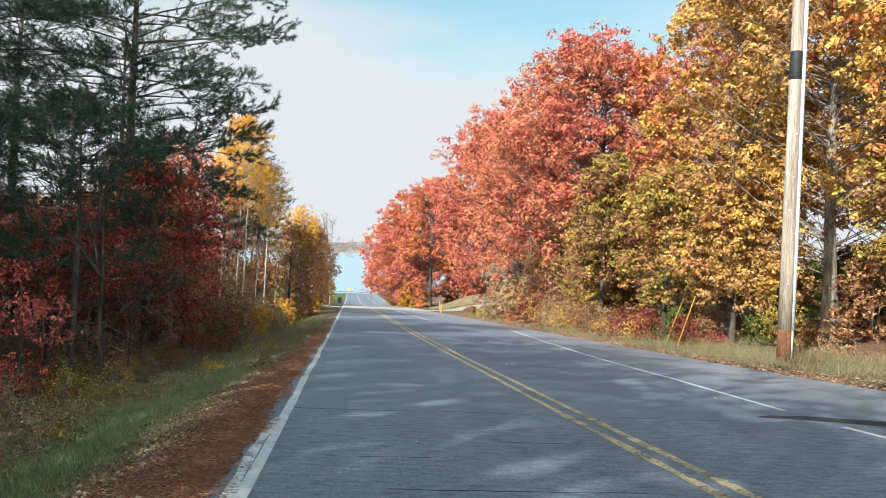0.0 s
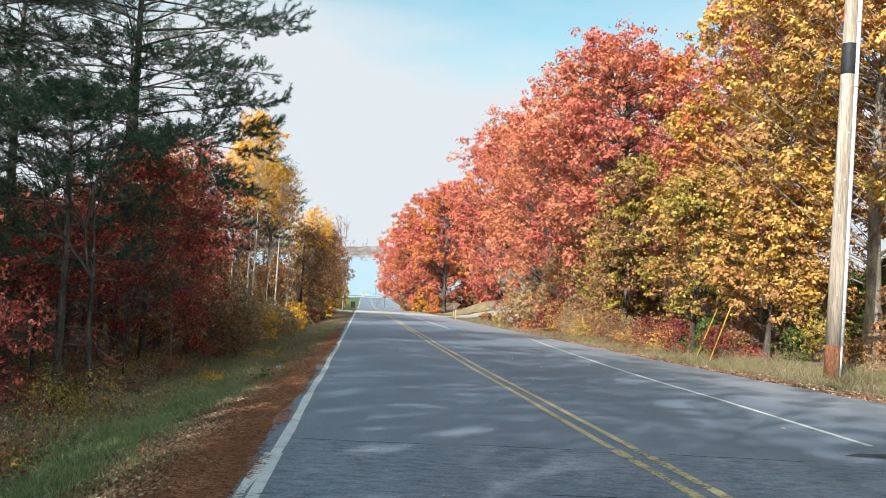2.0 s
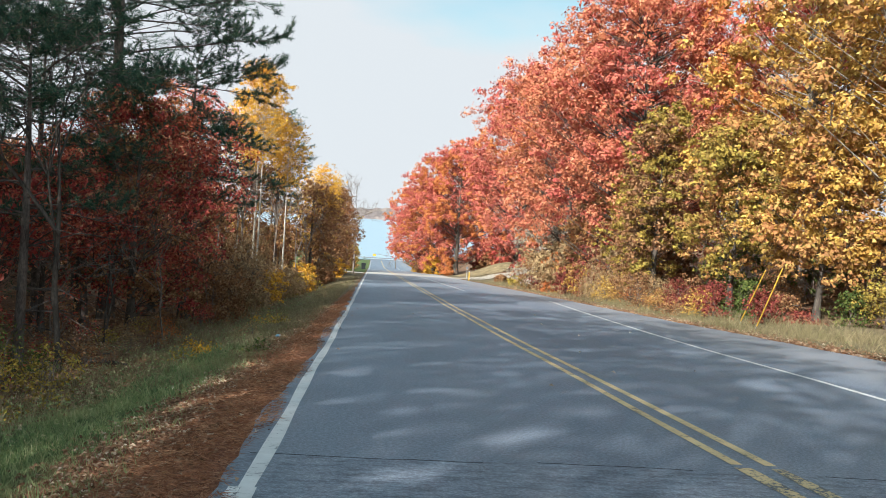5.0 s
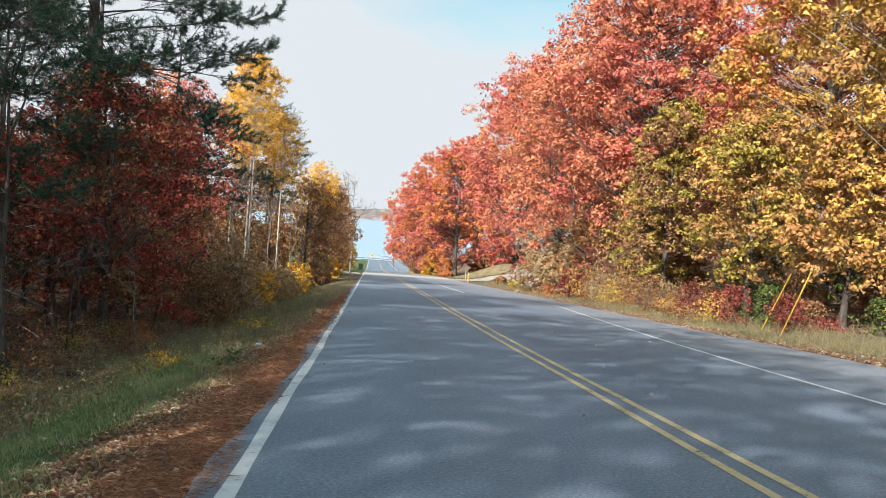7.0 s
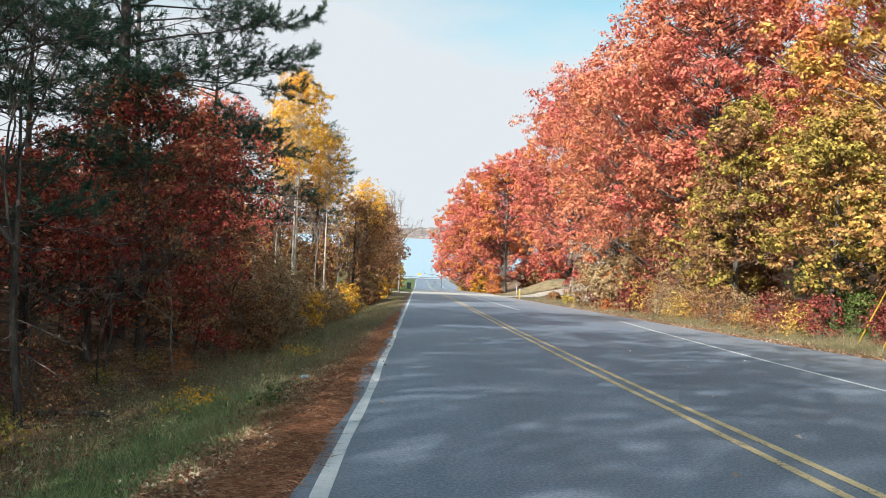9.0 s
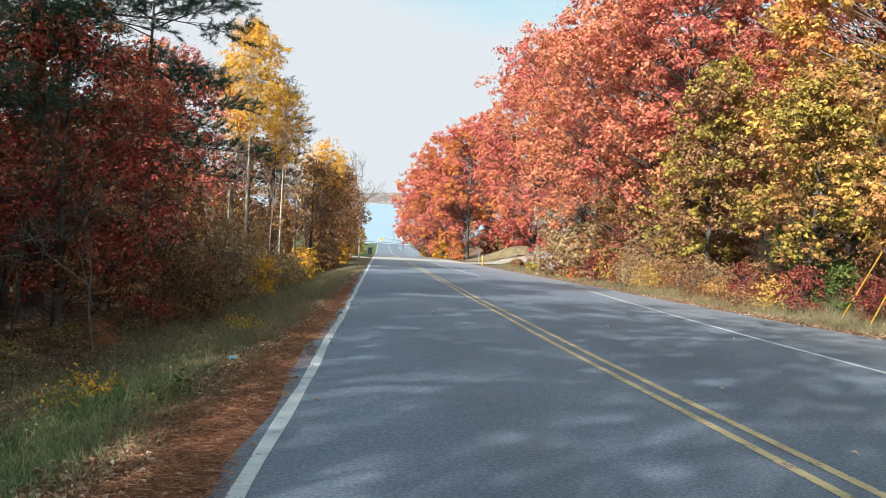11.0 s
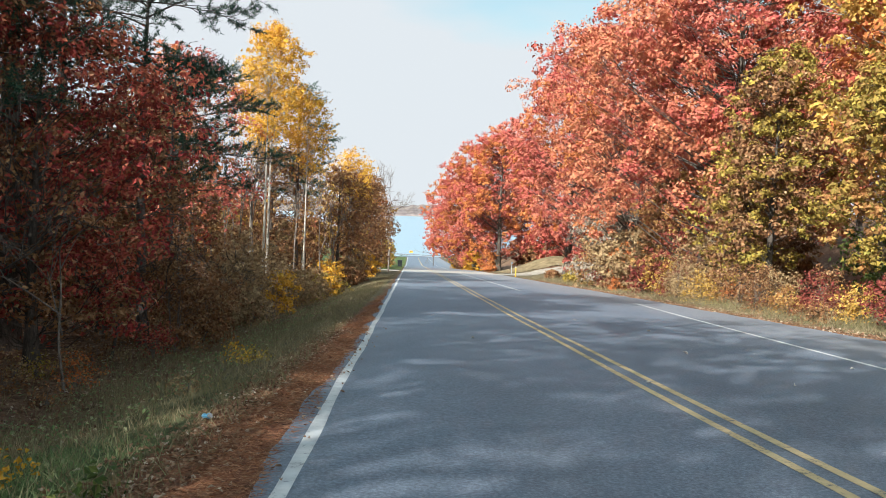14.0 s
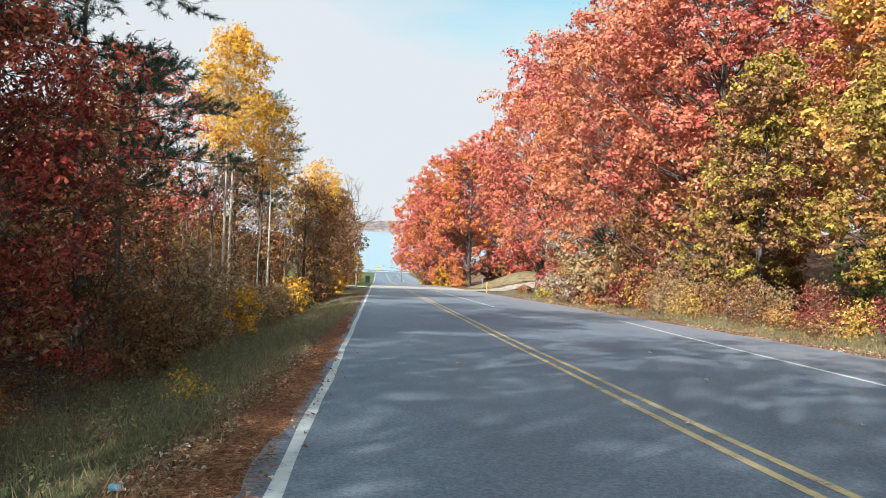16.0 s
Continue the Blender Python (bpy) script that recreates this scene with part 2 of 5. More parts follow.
def ground_material():
    m, n, l, b = material("roadside_ground", 0.95, 0.15)
    co, sep = n.new("ShaderNodeTexCoord"), n.new("ShaderNodeSeparateXYZ")
    l.new(co.outputs["Object"], sep.inputs["Vector"])
    warp, fine, mid = noise_tex(n, l, 1.1, 4, 0.6), noise_tex(n, l, 34, 4, 0.7), noise_tex(n, l, 5, 5, 0.65)
    x = math_node(n, l, "ADD", sep.outputs["X"], math_node(n, l, "MULTIPLY", math_node(n, l, "SUBTRACT", warp.outputs["Fac"], 0.5), 1.1))
    litter = ramp(n, [(0.3, (0.085, 0.047, 0.030)), (0.5, (0.20, 0.112, 0.066)), (0.72, (0.34, 0.215, 0.13))])
    l.new(mid.outputs["Fac"], litter.inputs["Fac"])
    grass = ramp(n, [(0.3, (0.055, 0.080, 0.028)), (0.55, (0.115, 0.155, 0.052)), (0.75, (0.21, 0.21, 0.085))])
    l.new(mid.outputs["Fac"], grass.inputs["Fac"])
    straw = ramp(n, [(0.3, (0.10, 0.080, 0.045)), (0.55, (0.19, 0.155, 0.09)), (0.75, (0.30, 0.245, 0.145))])
    l.new(mid.outputs["Fac"], straw.inputs["Fac"])
    needles = ramp(n, [(0.3, (0.11, 0.050, 0.032)), (0.5, (0.25, 0.110, 0.062)), (0.72, (0.38, 0.20, 0.12))])
    l.new(fine.outputs["Fac"], needles.inputs["Fac"])
    col = mix(n, l, span(n, l, x, -3.4, -2.4), litter.outputs["Color"], grass.outputs["Color"])
    far = span(n, l, sep.outputs["Y"], 17.0, 24.0)
    col = mix(n, l, math_node(n, l, "MULTIPLY", far, math_node(n, l, "GREATER_THAN", x, -3.4)), col, straw.outputs["Color"])
    near = math_node(n, l, "SUBTRACT", 0.30, math_node(n, l, "MULTIPLY", span(n, l, sep.outputs["Y"], 11.0, 16.0), 0.30))
    lawn = span(n, l, sep.outputs["Y"], 108.0, 116.0)
    col = mix(n, l, lawn, col, grass.outputs["Color"])
    strip_x = math_node(n, l, "ADD", math_node(n, l, "SUBTRACT", x, math_node(n, l, "MULTIPLY", span(n, l, sep.outputs["Y"], 17.0, 45.0), 1.0)), near)
    col = mix(n, l, span(n, l, strip_x, -1.45, -1.05), col, needles.outputs["Color"])
    right = span(n, l, sep.outputs["X"], 5.0, 6.0)
    verge = mix(n, l, span(n, l, x, 11.4, 12.1), needles.outputs["Color"], straw.outputs["Color"])
    verge = mix(n, l, span(n, l, x, 15.5, 18.0), verge, litter.outputs["Color"])
    col = mix(n, l, right, col, verge)
    grain = ramp(n, [(0.3, (0.5, 0.5, 0.5)), (0.7, (1.35, 1.35, 1.35))])
    l.new(fine.outputs["Fac"], grain.inputs["Fac"])
    col = mix(n, l, 0.8, col, grain.outputs["Color"], "MULTIPLY")
    l.new(col, b.inputs["Base Color"])
    bump(n, l, b, fine.outputs["Fac"], 0.9, 0.03)
    return m


ASPHALT = asphalt_material()
WHITE_PAINT = paint_material("white_road_paint", (0.72, 0.72, 0.70), 0.36, 0.44)
OLD_WHITE = paint_material("flaking_white_road_paint", (0.80, 0.80, 0.78), 0.435, 0.48)
YELLOW_PAINT = paint_material("yellow_road_paint", (0.70, 0.53, 0.29), 0.39, 0.46)
OLD_YELLOW = paint_material("flaking_yellow_road_paint", (0.66, 0.50, 0.27), 0.455, 0.50)
TAR = mottled("dark_tar_patch", (0.035, 0.036, 0.038), (0.05, 0.052, 0.055), (0.075, 0.077, 0.08), 8, 0.8)
GROUND = ground_material()
GRAVEL = mottled("pale_gravel", (0.26, 0.22, 0.17), (0.40, 0.35, 0.28), (0.52, 0.46, 0.38), 3, 0.95)
LAWN = mottled("dry_grass_bank", (0.13, 0.098, 0.050), (0.24, 0.18, 0.095), (0.34, 0.265, 0.15), 1.2, 0.95, lift=0.8)
POLE_WOOD = mottled("weathered_pole_wood", (0.22, 0.165, 0.12), (0.40, 0.33, 0.26), (0.56, 0.50, 0.42), 4, 0.9, (1, 1, 0.06), 0.6)
STAINED_WOOD = mottled("rust_stained_pole_wood", (0.07, 0.030, 0.018), (0.19, 0.078, 0.038), (0.32, 0.17, 0.10), 3, 0.9, (1, 1, 0.3), 0.6)
PLASTIC_GREY = mottled("pale_grey_plastic", (0.42, 0.44, 0.47), (0.52, 0.54, 0.57), (0.60, 0.62, 0.64), 3, 0.5, lift=0.05)
BLACK_BAND = mottled("black_band", (0.018, 0.018, 0.02), (0.028, 0.028, 0.03), (0.045, 0.045, 0.048), 6, 0.6, lift=0.1)
GUARD_YELLOW = mottled("yellow_plastic_guard", (0.50, 0.28, 0.03), (0.64, 0.39, 0.05), (0.72, 0.48, 0.09), 4, 0.55, lift=0.05)
STEEL = mottled("galvanised_steel", (0.30, 0.31, 0.32), (0.42, 0.43, 0.44), (0.52, 0.53, 0.54), 5, 0.45, lift=0.1, spec=0.5)
DULL_STEEL = mottled("dull_weathered_steel", (0.12, 0.13, 0.14), (0.18, 0.19, 0.20), (0.25, 0.26, 0.27), 5, 0.6, lift=0.1)
BIN = mottled("dark_bin_plastic", (0.012, 0.014, 0.016), (0.02, 0.023, 0.026), (0.035, 0.038, 0.042), 4, 0.5, lift=0.05)
CAN_BLUE = mottled("blue_can", (0.05, 0.22, 0.42), (0.10, 0.34, 0.55), (0.28, 0.44, 0.56), 14, 0.35, lift=0.1, spec=0.6)
LITTER = leaf_material("fallen_leaves", [(0.0, (0.13, 0.070, 0.042)), (0.4, (0.28, 0.150, 0.088)), (0.8, (0.42, 0.27, 0.165)), (1.0, (0.62, 0.52, 0.40))], (0.21, 0.105, 0.058), 0.1)
NEEDLE_LITTER = leaf_material("fallen_pine_needles", [(0.0, (0.17, 0.075, 0.042)), (0.5, (0.34, 0.145, 0.072)), (1.0, (0.52, 0.30, 0.17))], (0.30, 0.125, 0.07), 0.1)
BLADES_GREEN = leaf_material("green_grass", [(0.0, (0.125, 0.180, 0.075)), (0.6, (0.25, 0.33, 0.135)), (1.0, (0.46, 0.43, 0.24))], (0.33, 0.32, 0.165), 0.4)
BLADES_DRY = leaf_material("dry_grass", [(0.0, (0.14, 0.115, 0.06)), (0.5, (0.28, 0.225, 0.125)), (0.9, (0.41, 0.33, 0.195)), (1.0, (0.17, 0.21, 0.07))], (0.21, 0.20, 0.09), 0.3)
PALE_LITTER = leaf_material("pale_fallen_leaves", [(0.0, (0.40, 0.32, 0.24)), (1.0, (0.66, 0.60, 0.52))], (0.5, 0.42, 0.34), 0.1)


def water_material():
    m, n, l, b = material("lake_water", 0.30, 0.5)
    w = noise_tex(n, l, 0.35, 4, 0.6, (1, 0.25, 1))
    r = ramp(n, [(0.3, (0.27, 0.385, 0.46)), (0.7, (0.33, 0.45, 0.53))])
    l.new(w.outputs["Fac"], r.inputs["Fac"])
    l.new(r.outputs["Color"], b.inputs["Base Color"])
    bump(n, l, b, w.outputs["Fac"], 0.5, 0.5)
    return m


WATER = water_material()
SHORE = mottled("far_autumn_woods", (0.16, 0.14, 0.14), (0.25, 0.205, 0.19), (0.34, 0.28, 0.23), 0.02, 1.0, (1, 1, 2), 0.0, 0.0, fine=0.15)

# ---- building helpers ----


def raw_mesh(name, verts, faces, size, mat, smooth=False):
    """A mesh from arrays: faces all have the same number of corners."""
    verts, faces = np.asarray(verts, np.float32), np.asarray(faces, np.int32)
    me = bpy.data.meshes.new(name)
    me.vertices.add(len(verts))
    me.vertices.foreach_set("co", verts.ravel())
    me.loops.add(faces.size)
    me.loops.foreach_set("vertex_index", faces.ravel())
    me.polygons.add(len(faces))
    me.polygons.foreach_set("loop_start", np.arange(0, faces.size, size, dtype=np.int32))
    me.polygons.foreach_set("loop_total", np.full(len(faces), size, np.int32))
    if smooth:
        me.polygons.foreach_set("use_smooth", np.ones(len(faces), bool))
    me.update(calc_edges=True)
    me.validate()
    me.materials.append(mat)
    if not smooth:
        me.shade_flat()
    return me


def part(name, bm, mat, parent, label=""):
    """Links a bmesh, or a ready mesh, as one object under a thing or a part."""
    if isinstance(bm, bmesh.types.BMesh):
        me = bpy.data.meshes.new(name)
        bm.to_mesh(me)
        bm.free()
        me.materials.append(mat)
    else:
        me = bm
    ob = new(name, me)
    ob.parent = parent
    return tagged(ob, label)


def thing(name, label, category, place=None, group="", kind=""):
    ob = new(name)
    ob.empty_display_size = 0.2
    if place is not None:
        ob.matrix_world = place
    return tagged(ob, label, category, group, kind)


def tubes(lines, sides=5):
    """Tapered round rods along polylines: (points, radii) each; thin ones get three sides."""
    sets = collections.defaultdict(list)
    for pts, rad in lines:
        most = float(np.max(rad))
        sets[len(pts), 3 if most < 0.045 else 5 if most < 0.08 else sides].append((pts, rad))
    V, F, base = [], [], 0
    for (k, n), alike in sets.items():
        pts, rad = np.array([a for a, _ in alike], float), np.array([b for _, b in alike], float)
        ang = np.arange(n) * 2 * np.pi / n
        d = np.gradient(pts, axis=1)
        d /= np.linalg.norm(d, axis=2)[..., None] + 1e-9
        ref = np.where(np.abs(d[..., 2:3]) > 0.8, [1.0, 0, 0], [0, 0, 1.0])
        a = np.cross(d, ref)
        a /= np.linalg.norm(a, axis=2)[..., None] + 1e-9
        b = np.cross(d, a)
        ring = pts[:, :, None] + rad[..., None, None] * (np.cos(ang)[:, None] * a[:, :, None] + np.sin(ang)[:, None] * b[:, :, None])
        V.append(ring.reshape(-1, 3))
        m, i, j = np.meshgrid(np.arange(len(alike)), np.arange(k - 1), np.arange(n), indexing="ij")
        p, q = base + (m * k + i) * n + j, base + (m * k + i) * n + (j + 1) % n
        F.append(np.stack([p, q, q + n, p + n], -1).reshape(-1, 4))
        base += len(alike) * k * n
    return np.concatenate(V), np.concatenate(F)


def unit(v):
    return v / (np.linalg.norm(v, axis=1)[:, None] + 1e-9)


def leaf_quads(rng, at, normal, length, ratio=0.62, fold=0.18):
    """One folded, pointed leaf at each place, facing roughly along its normal."""
    n = len(at)
    a = unit(np.cross(normal, rng.normal(size=(n, 3))))
    b = np.cross(normal, a)
    ln = length * rng.uniform(0.65, 1.3, n)[:, None]
    tip, side, lift = a * ln * 0.5, b * ln * ratio * 0.5, normal * ln * fold
    V = np.stack([at - tip, at + side + lift, at + tip - lift * 0.6, at - side + lift], 1).reshape(-1, 3)
    return V, np.arange(4 * n).reshape(n, 4)


def leaf_tips(rng, at, normal, length):
    """Small three-cornered leaves, for crowns too far off to show more."""
    n = len(at)
    a = unit(np.cross(normal, rng.normal(size=(n, 3))))
    b = np.cross(normal, a)
    ln = (length * rng.uniform(0.7, 1.3, n))[:, None]
    V = np.stack([at - a * ln * 0.5 - b * ln * 0.42, at - a * ln * 0.35 + b * ln * 0.46, at + a * ln * 0.62], 1).reshape(-1, 3)
    return V, np.arange(n * 3).reshape(-1, 3)


def blades(rng, at, direction, length, width):
    """Thin pointed blades: one triangle each."""
    n = len(at)
    side = unit(np.cross(direction, rng.normal(size=(n, 3)))) * np.reshape(width, (-1, 1)) * 0.5
    V = np.stack([at - side, at + side, at + direction * np.reshape(length, (-1, 1))], 1).reshape(-1, 3)
    return V, np.arange(3 * n).reshape(n, 3)


PROFILE_Y, PROFILE_Z = (-60, 0, 24, 60, 100, 200, 300, 330), (0, 0, 0, 0.3, 0.6, 1.4, 4.3, 5.6)


def road_z(y):
    """The road's rise off its upper slope, smoothed."""
    return sum(np.interp(np.asarray(y, float) + k, PROFILE_Y, PROFILE_Z) for k in (-12, -6, 0, 6, 12)) / 5


SIDE_X = (-400, -60, -25, -12, -6, -4.2, -3.2, -2.2, -1.2, -0.35, -0.12, 11.2, 11.6, 14, 20, 30, 60, 400)
SIDE_Z = (40.0, 9.0, 1.2, -0.5, -0.85, -0.9, -0.75, -0.45, -0.2, -0.015, -0.06, -0.06, -0.03, 0.05, 0.6, 2.2, 9.0, 45.0)


def ground_z(x, y):
    x, y = np.asarray(x, float), np.asarray(y, float)
    z = road_z(y) + np.interp(x, SIDE_X, SIDE_Z)
    far = np.clip((y - 60) / 30, 0, 1)
    ditch = np.clip((-0.8 - x) / 2.0, 0, 1) * np.clip((x + 30) / 20, 0, 1)
    z = z + far * ditch * 0.6
    off = np.clip((np.abs(x - 5.5) - 6.4) / 2.5, 0, 1)
    z = z + off * (0.10 * np.sin(x * 0.9 + 0.35 * y) * np.sin(0.55 * y + 1.3) + 0.05 * np.sin(2.3 * x + 1.7 * y))
    # a grassy bank beside the drive on the far side
    z = z + 1.9 * np.exp(-(((x - 19.5) / 4.2) ** 2) - ((y - 120) / 8.0) ** 2)
    # the hill ends at the shore
    return z - np.clip((y - 318) / 14, 0, 1) ** 1.5 * 12


def on_ground(x, y, sink=0.0):
    """A place on the ground, upright in the world."""
    p = SLOPE @ Vector((x, y, float(ground_z(x, y)) - sink))
    return Matrix.Translation(p)


# ---- ground, road and water ----
gx = np.concatenate([[-400, -250, -150, -100, -70, -50, -40], np.arange(-32, -12, 2.0), np.arange(-12, -4, 0.6), np.arange(-4, -0.2, 0.15), [-0.12, 0.4], np.arange(2, 11, 3.0),
                     [11.0, 11.2, 11.4, 11.6], np.arange(12, 18, 0.5), np.arange(18, 34, 1.6), [36, 42, 50, 60, 80, 110, 160, 250, 400]])
gy = np.concatenate([[-120, -80, -50, -35, -25], np.arange(-18, 45, 0.45), np.arange(45, 140, 1.5), np.arange(140, 345, 5.0)])
GX, GY = np.meshgrid(gx, gy, indexing="ij")
gv = np.stack([GX, GY, ground_z(GX, GY)], -1).reshape(-1, 3)
ii, jj = np.meshgrid(np.arange(len(gx) - 1), np.arange(len(gy) - 1), indexing="ij")
k0 = (ii * len(gy) + jj).ravel()
gf = np.stack([k0, k0 + len(gy), k0 + len(gy) + 1, k0 + 1], -1)
ground = new("ground", raw_mesh("ground", gv, gf, 4, GROUND, True))
ground.matrix_world = SLOPE
tagged(ground, "roadside ground of grass, fallen leaves and pine needles", "ground", kind="structure")


def strip(x_of, half, y0, y1, lift, step=1.0):
    """A ribbon lying along the road; x_of gives its middle, half its half-width."""
    ys = np.arange(y0, y1 + step * 0.5, step)
    xm, hw = np.array([x_of(v) for v in ys]), np.array([half(v) if callable(half) else half for v in ys])
    z = road_z(ys) + lift
    V = np.stack([np.stack([xm - hw, ys, z], -1), np.stack([xm + hw, ys, z], -1)], 1).reshape(-1, 3)
    k = np.arange(len(ys) - 1) * 2
    return V, np.stack([k, k + 1, k + 3, k + 2], -1)


rng = np.random.default_rng(7)
road = thing("road", "grey worn asphalt two-lane road running downhill", "road", SLOPE, kind="structure")
# asphalt slab with ragged edges and real thickness
ry = np.concatenate([np.arange(-60, 60, 0.25), np.arange(60, 312, 1.0)])
ragged = lambda seed: np.convolve(np.random.default_rng(seed).normal(size=len(ry) + 8), np.ones(5) / 5, "same")[4:-4]  # noqa: E731
left_x = -0.17 + 0.07 * ragged(1) - 0.03 * np.sin(ry * 0.7)
left_x = np.where(ry < 8.6, np.clip(left_x, -0.2, -0.12), left_x)
right_x = 11.35 + 0.10 * ragged(2)
cols = np.stack([left_x, np.full_like(ry, 0.3), np.full_like(ry, 3.6), np.full_like(ry, 7.2), right_x], 1)
top = np.stack([cols, np.repeat(ry[:, None], 5, 1), np.repeat(road_z(ry)[:, None], 5, 1)], -1)
rv = np.concatenate([top[:, :1] + [0, 0, -0.12], top, top[:, 4:] + [0, 0, -0.12]], 1).reshape(-1, 3)
ii, jj = np.meshgrid(np.arange(len(ry) - 1), np.arange(6), indexing="ij")
k0 = (ii * 7 + jj).ravel()
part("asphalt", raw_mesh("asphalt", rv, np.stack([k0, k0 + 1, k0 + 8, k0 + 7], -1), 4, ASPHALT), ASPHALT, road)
RIGHT_Y, RIGHT_X = (-60, 8, 10.6, 15.6, 20, 25, 31, 38, 43, 46), (6.9, 7.0, 7.1, 7.5, 7.72, 8.08, 8.6, 9.2, 9.66, 9.8)
for name, mat, mid, half, y0, y1, label in (
        ("white_line", WHITE_PAINT, lambda y: 0.012 * math.sin(y * 0.8), lambda y: 0.052 + 0.006 * math.sin(y * 2.1), 8.5, 103.0, "white edge line, worn"),
        ("white_line", WHITE_PAINT, lambda y: 0.022, 0.046, -60, 8.6, "white edge line, worn"),
        ("white_line", OLD_WHITE, lambda y: -0.072 + 0.012 * math.sin(y * 1.7), lambda y: 0.042 + 0.010 * math.sin(y * 4.3), -60, 8.3, "older flaking white edge line"),
        ("white_line", WHITE_PAINT, lambda y: 0.0, 0.06, 150, 296, "white edge line"),
        ("yellow_line", YELLOW_PAINT, lambda y: 3.47 + 0.012 * math.sin(y * 0.5), 0.047, 9.6, 108, "one of two yellow centre lines"),
        ("yellow_line", YELLOW_PAINT, lambda y: 3.73 + 0.012 * math.sin(y * 0.5 + 1), 0.047, 9.6, 108, "one of two yellow centre lines"),
        ("yellow_line", OLD_YELLOW, lambda y: 3.47 + 0.012 * math.sin(y * 0.5), lambda y: 0.058 + 0.014 * math.sin(y * 2.9), -60, 9.6, "yellow centre line worn through in flakes"),
        ("yellow_line", OLD_YELLOW, lambda y: 3.73 + 0.012 * math.sin(y * 0.5 + 1), lambda y: 0.056 + 0.012 * math.sin(y * 3.7), -60, 9.6, "yellow centre line worn through in flakes"),
        ("yellow_line", YELLOW_PAINT, lambda y: 3.6, 0.09, 112, 296, "faded yellow centre line"),
        ("white_line", WHITE_PAINT, lambda y: float(np.interp(y, RIGHT_Y, RIGHT_X)), 0.05, 10.6, 44, "white line widening towards the turn"),
        ("white_line", OLD_WHITE, lambda y: 7.0, 0.05, -60, 9.2, "white edge line"),
        ("white_line", WHITE_PAINT, lambda y: 6.45, 0.055, 54, 108, "white edge line"),
        ("white_line", OLD_WHITE, lambda y: 7.0, 0.06, 150, 296, "white edge line")):
    v, f = strip(mid, half, y0, y1, 0.004, 0.5)
    part(name, raw_mesh(name, v, f, 4, mat), mat, road, label)
# dark tar patch on the far side, and cracks
bm = bmesh.new()
out = [(6.2, 9.75), (6.5, 9.95), (7.1, 9.98), (7.7, 9.75), (8.6, 9.5), (8.5, 9.05), (7.6, 9.2), (6.9, 9.62)]
bm.faces.new([bm.verts.new((x, y, 0.007)) for x, y in out])
part("tar_patch", bm, TAR, road, "dark tar patch")
crack_lines = []
for y0, x0, x1 in ((9.36, -0.1, 1.6), (9.4, 1.9, 3.1), (9.35, 4.0, 5.6), (21.8, 1.2, 2.2), (22.2, 1.4, 2.0), (5.1, 1.0, 3.0), (6.3, 0.8, 1.5), (7.2, 2.2, 3.1)):
    xs = np.arange(x0, x1, 0.16)
    crack_lines.append((np.stack([xs, y0 + np.cumsum(rng.normal(0, 0.012, len(xs))), np.full(len(xs), -0.001)], 1), np.full(len(xs), 0.005)))
v, f = tubes(crack_lines, 4)
part("crack", raw_mesh("crack", v, f, 4, TAR), TAR, road, "tar-dark cracks")

# drives crossing far down the hill
for x0, x1, y0, y1, lab in ((-14, -0.3, 104, 112, "pale gravel drive in the trees"), (11.0, 30, 104, 110.5, "pale gravel drive beside a grassy bank")):
    xs, ys = np.arange(x0, x1 + 0.1, 0.9), np.linspace(y0, y1, 6)
    X, Y = np.meshgrid(xs, ys, indexing="ij")
    Y = Y + np.where(X > 5, (X - 11) * 0.12, (X + 0.3) * 0.1) + (Y - (y0 + y1) / 2) * 0.5 * np.exp(-np.abs(X - (-0.3 if x0 < 0 else 11)) / 2)
    v = np.stack([X, Y, np.maximum(ground_z(X, Y), road_z(Y) - 0.05 if x0 < 0 else ground_z(X, Y)) + 0.05], -1).reshape(-1, 3)
    a, b2 = np.meshgrid(np.arange(len(xs) - 1), np.arange(5), indexing="ij")
    k0 = (a * 6 + b2).ravel()
    dr = new("driveway", raw_mesh("driveway", v, np.stack([k0, k0 + 6, k0 + 7, k0 + 1], -1), 4, GRAVEL))
    dr.matrix_world = SLOPE
    tagged(dr, lab, "driveway", kind="structure")
xs, ys = np.arange(12.5, 27, 0.5), np.arange(112.5, 128, 0.5)
X, Y = np.meshgrid(xs, ys, indexing="ij")
v = np.stack([X, Y, ground_z(X, Y) + 0.06], -1).reshape(-1, 3)
a, b2 = np.meshgrid(np.arange(len(xs) - 1), np.arange(len(ys) - 1), indexing="ij")
k0 = (a * len(ys) + b2).ravel()
bank = new("grass_bank", raw_mesh("grass_bank", v, np.stack([k0, k0 + len(ys), k0 + len(ys) + 1, k0 + 1], -1), 4, LAWN, True))
bank.matrix_world = SLOPE
tagged(bank, "mown straw-coloured grass bank beside a drive", "grass", kind="structure")

LAKE_Z = -20.0
v = [(-3500, 300, LAKE_Z), (3500, 300, LAKE_Z), (3500, 2300, LAKE_Z), (-3500, 2300, LAKE_Z)]
water = new("water", raw_mesh("water", v, [(0, 1, 2, 3)], 4, WATER))
tagged(water, "pale blue lake water", "lake", kind="structure")
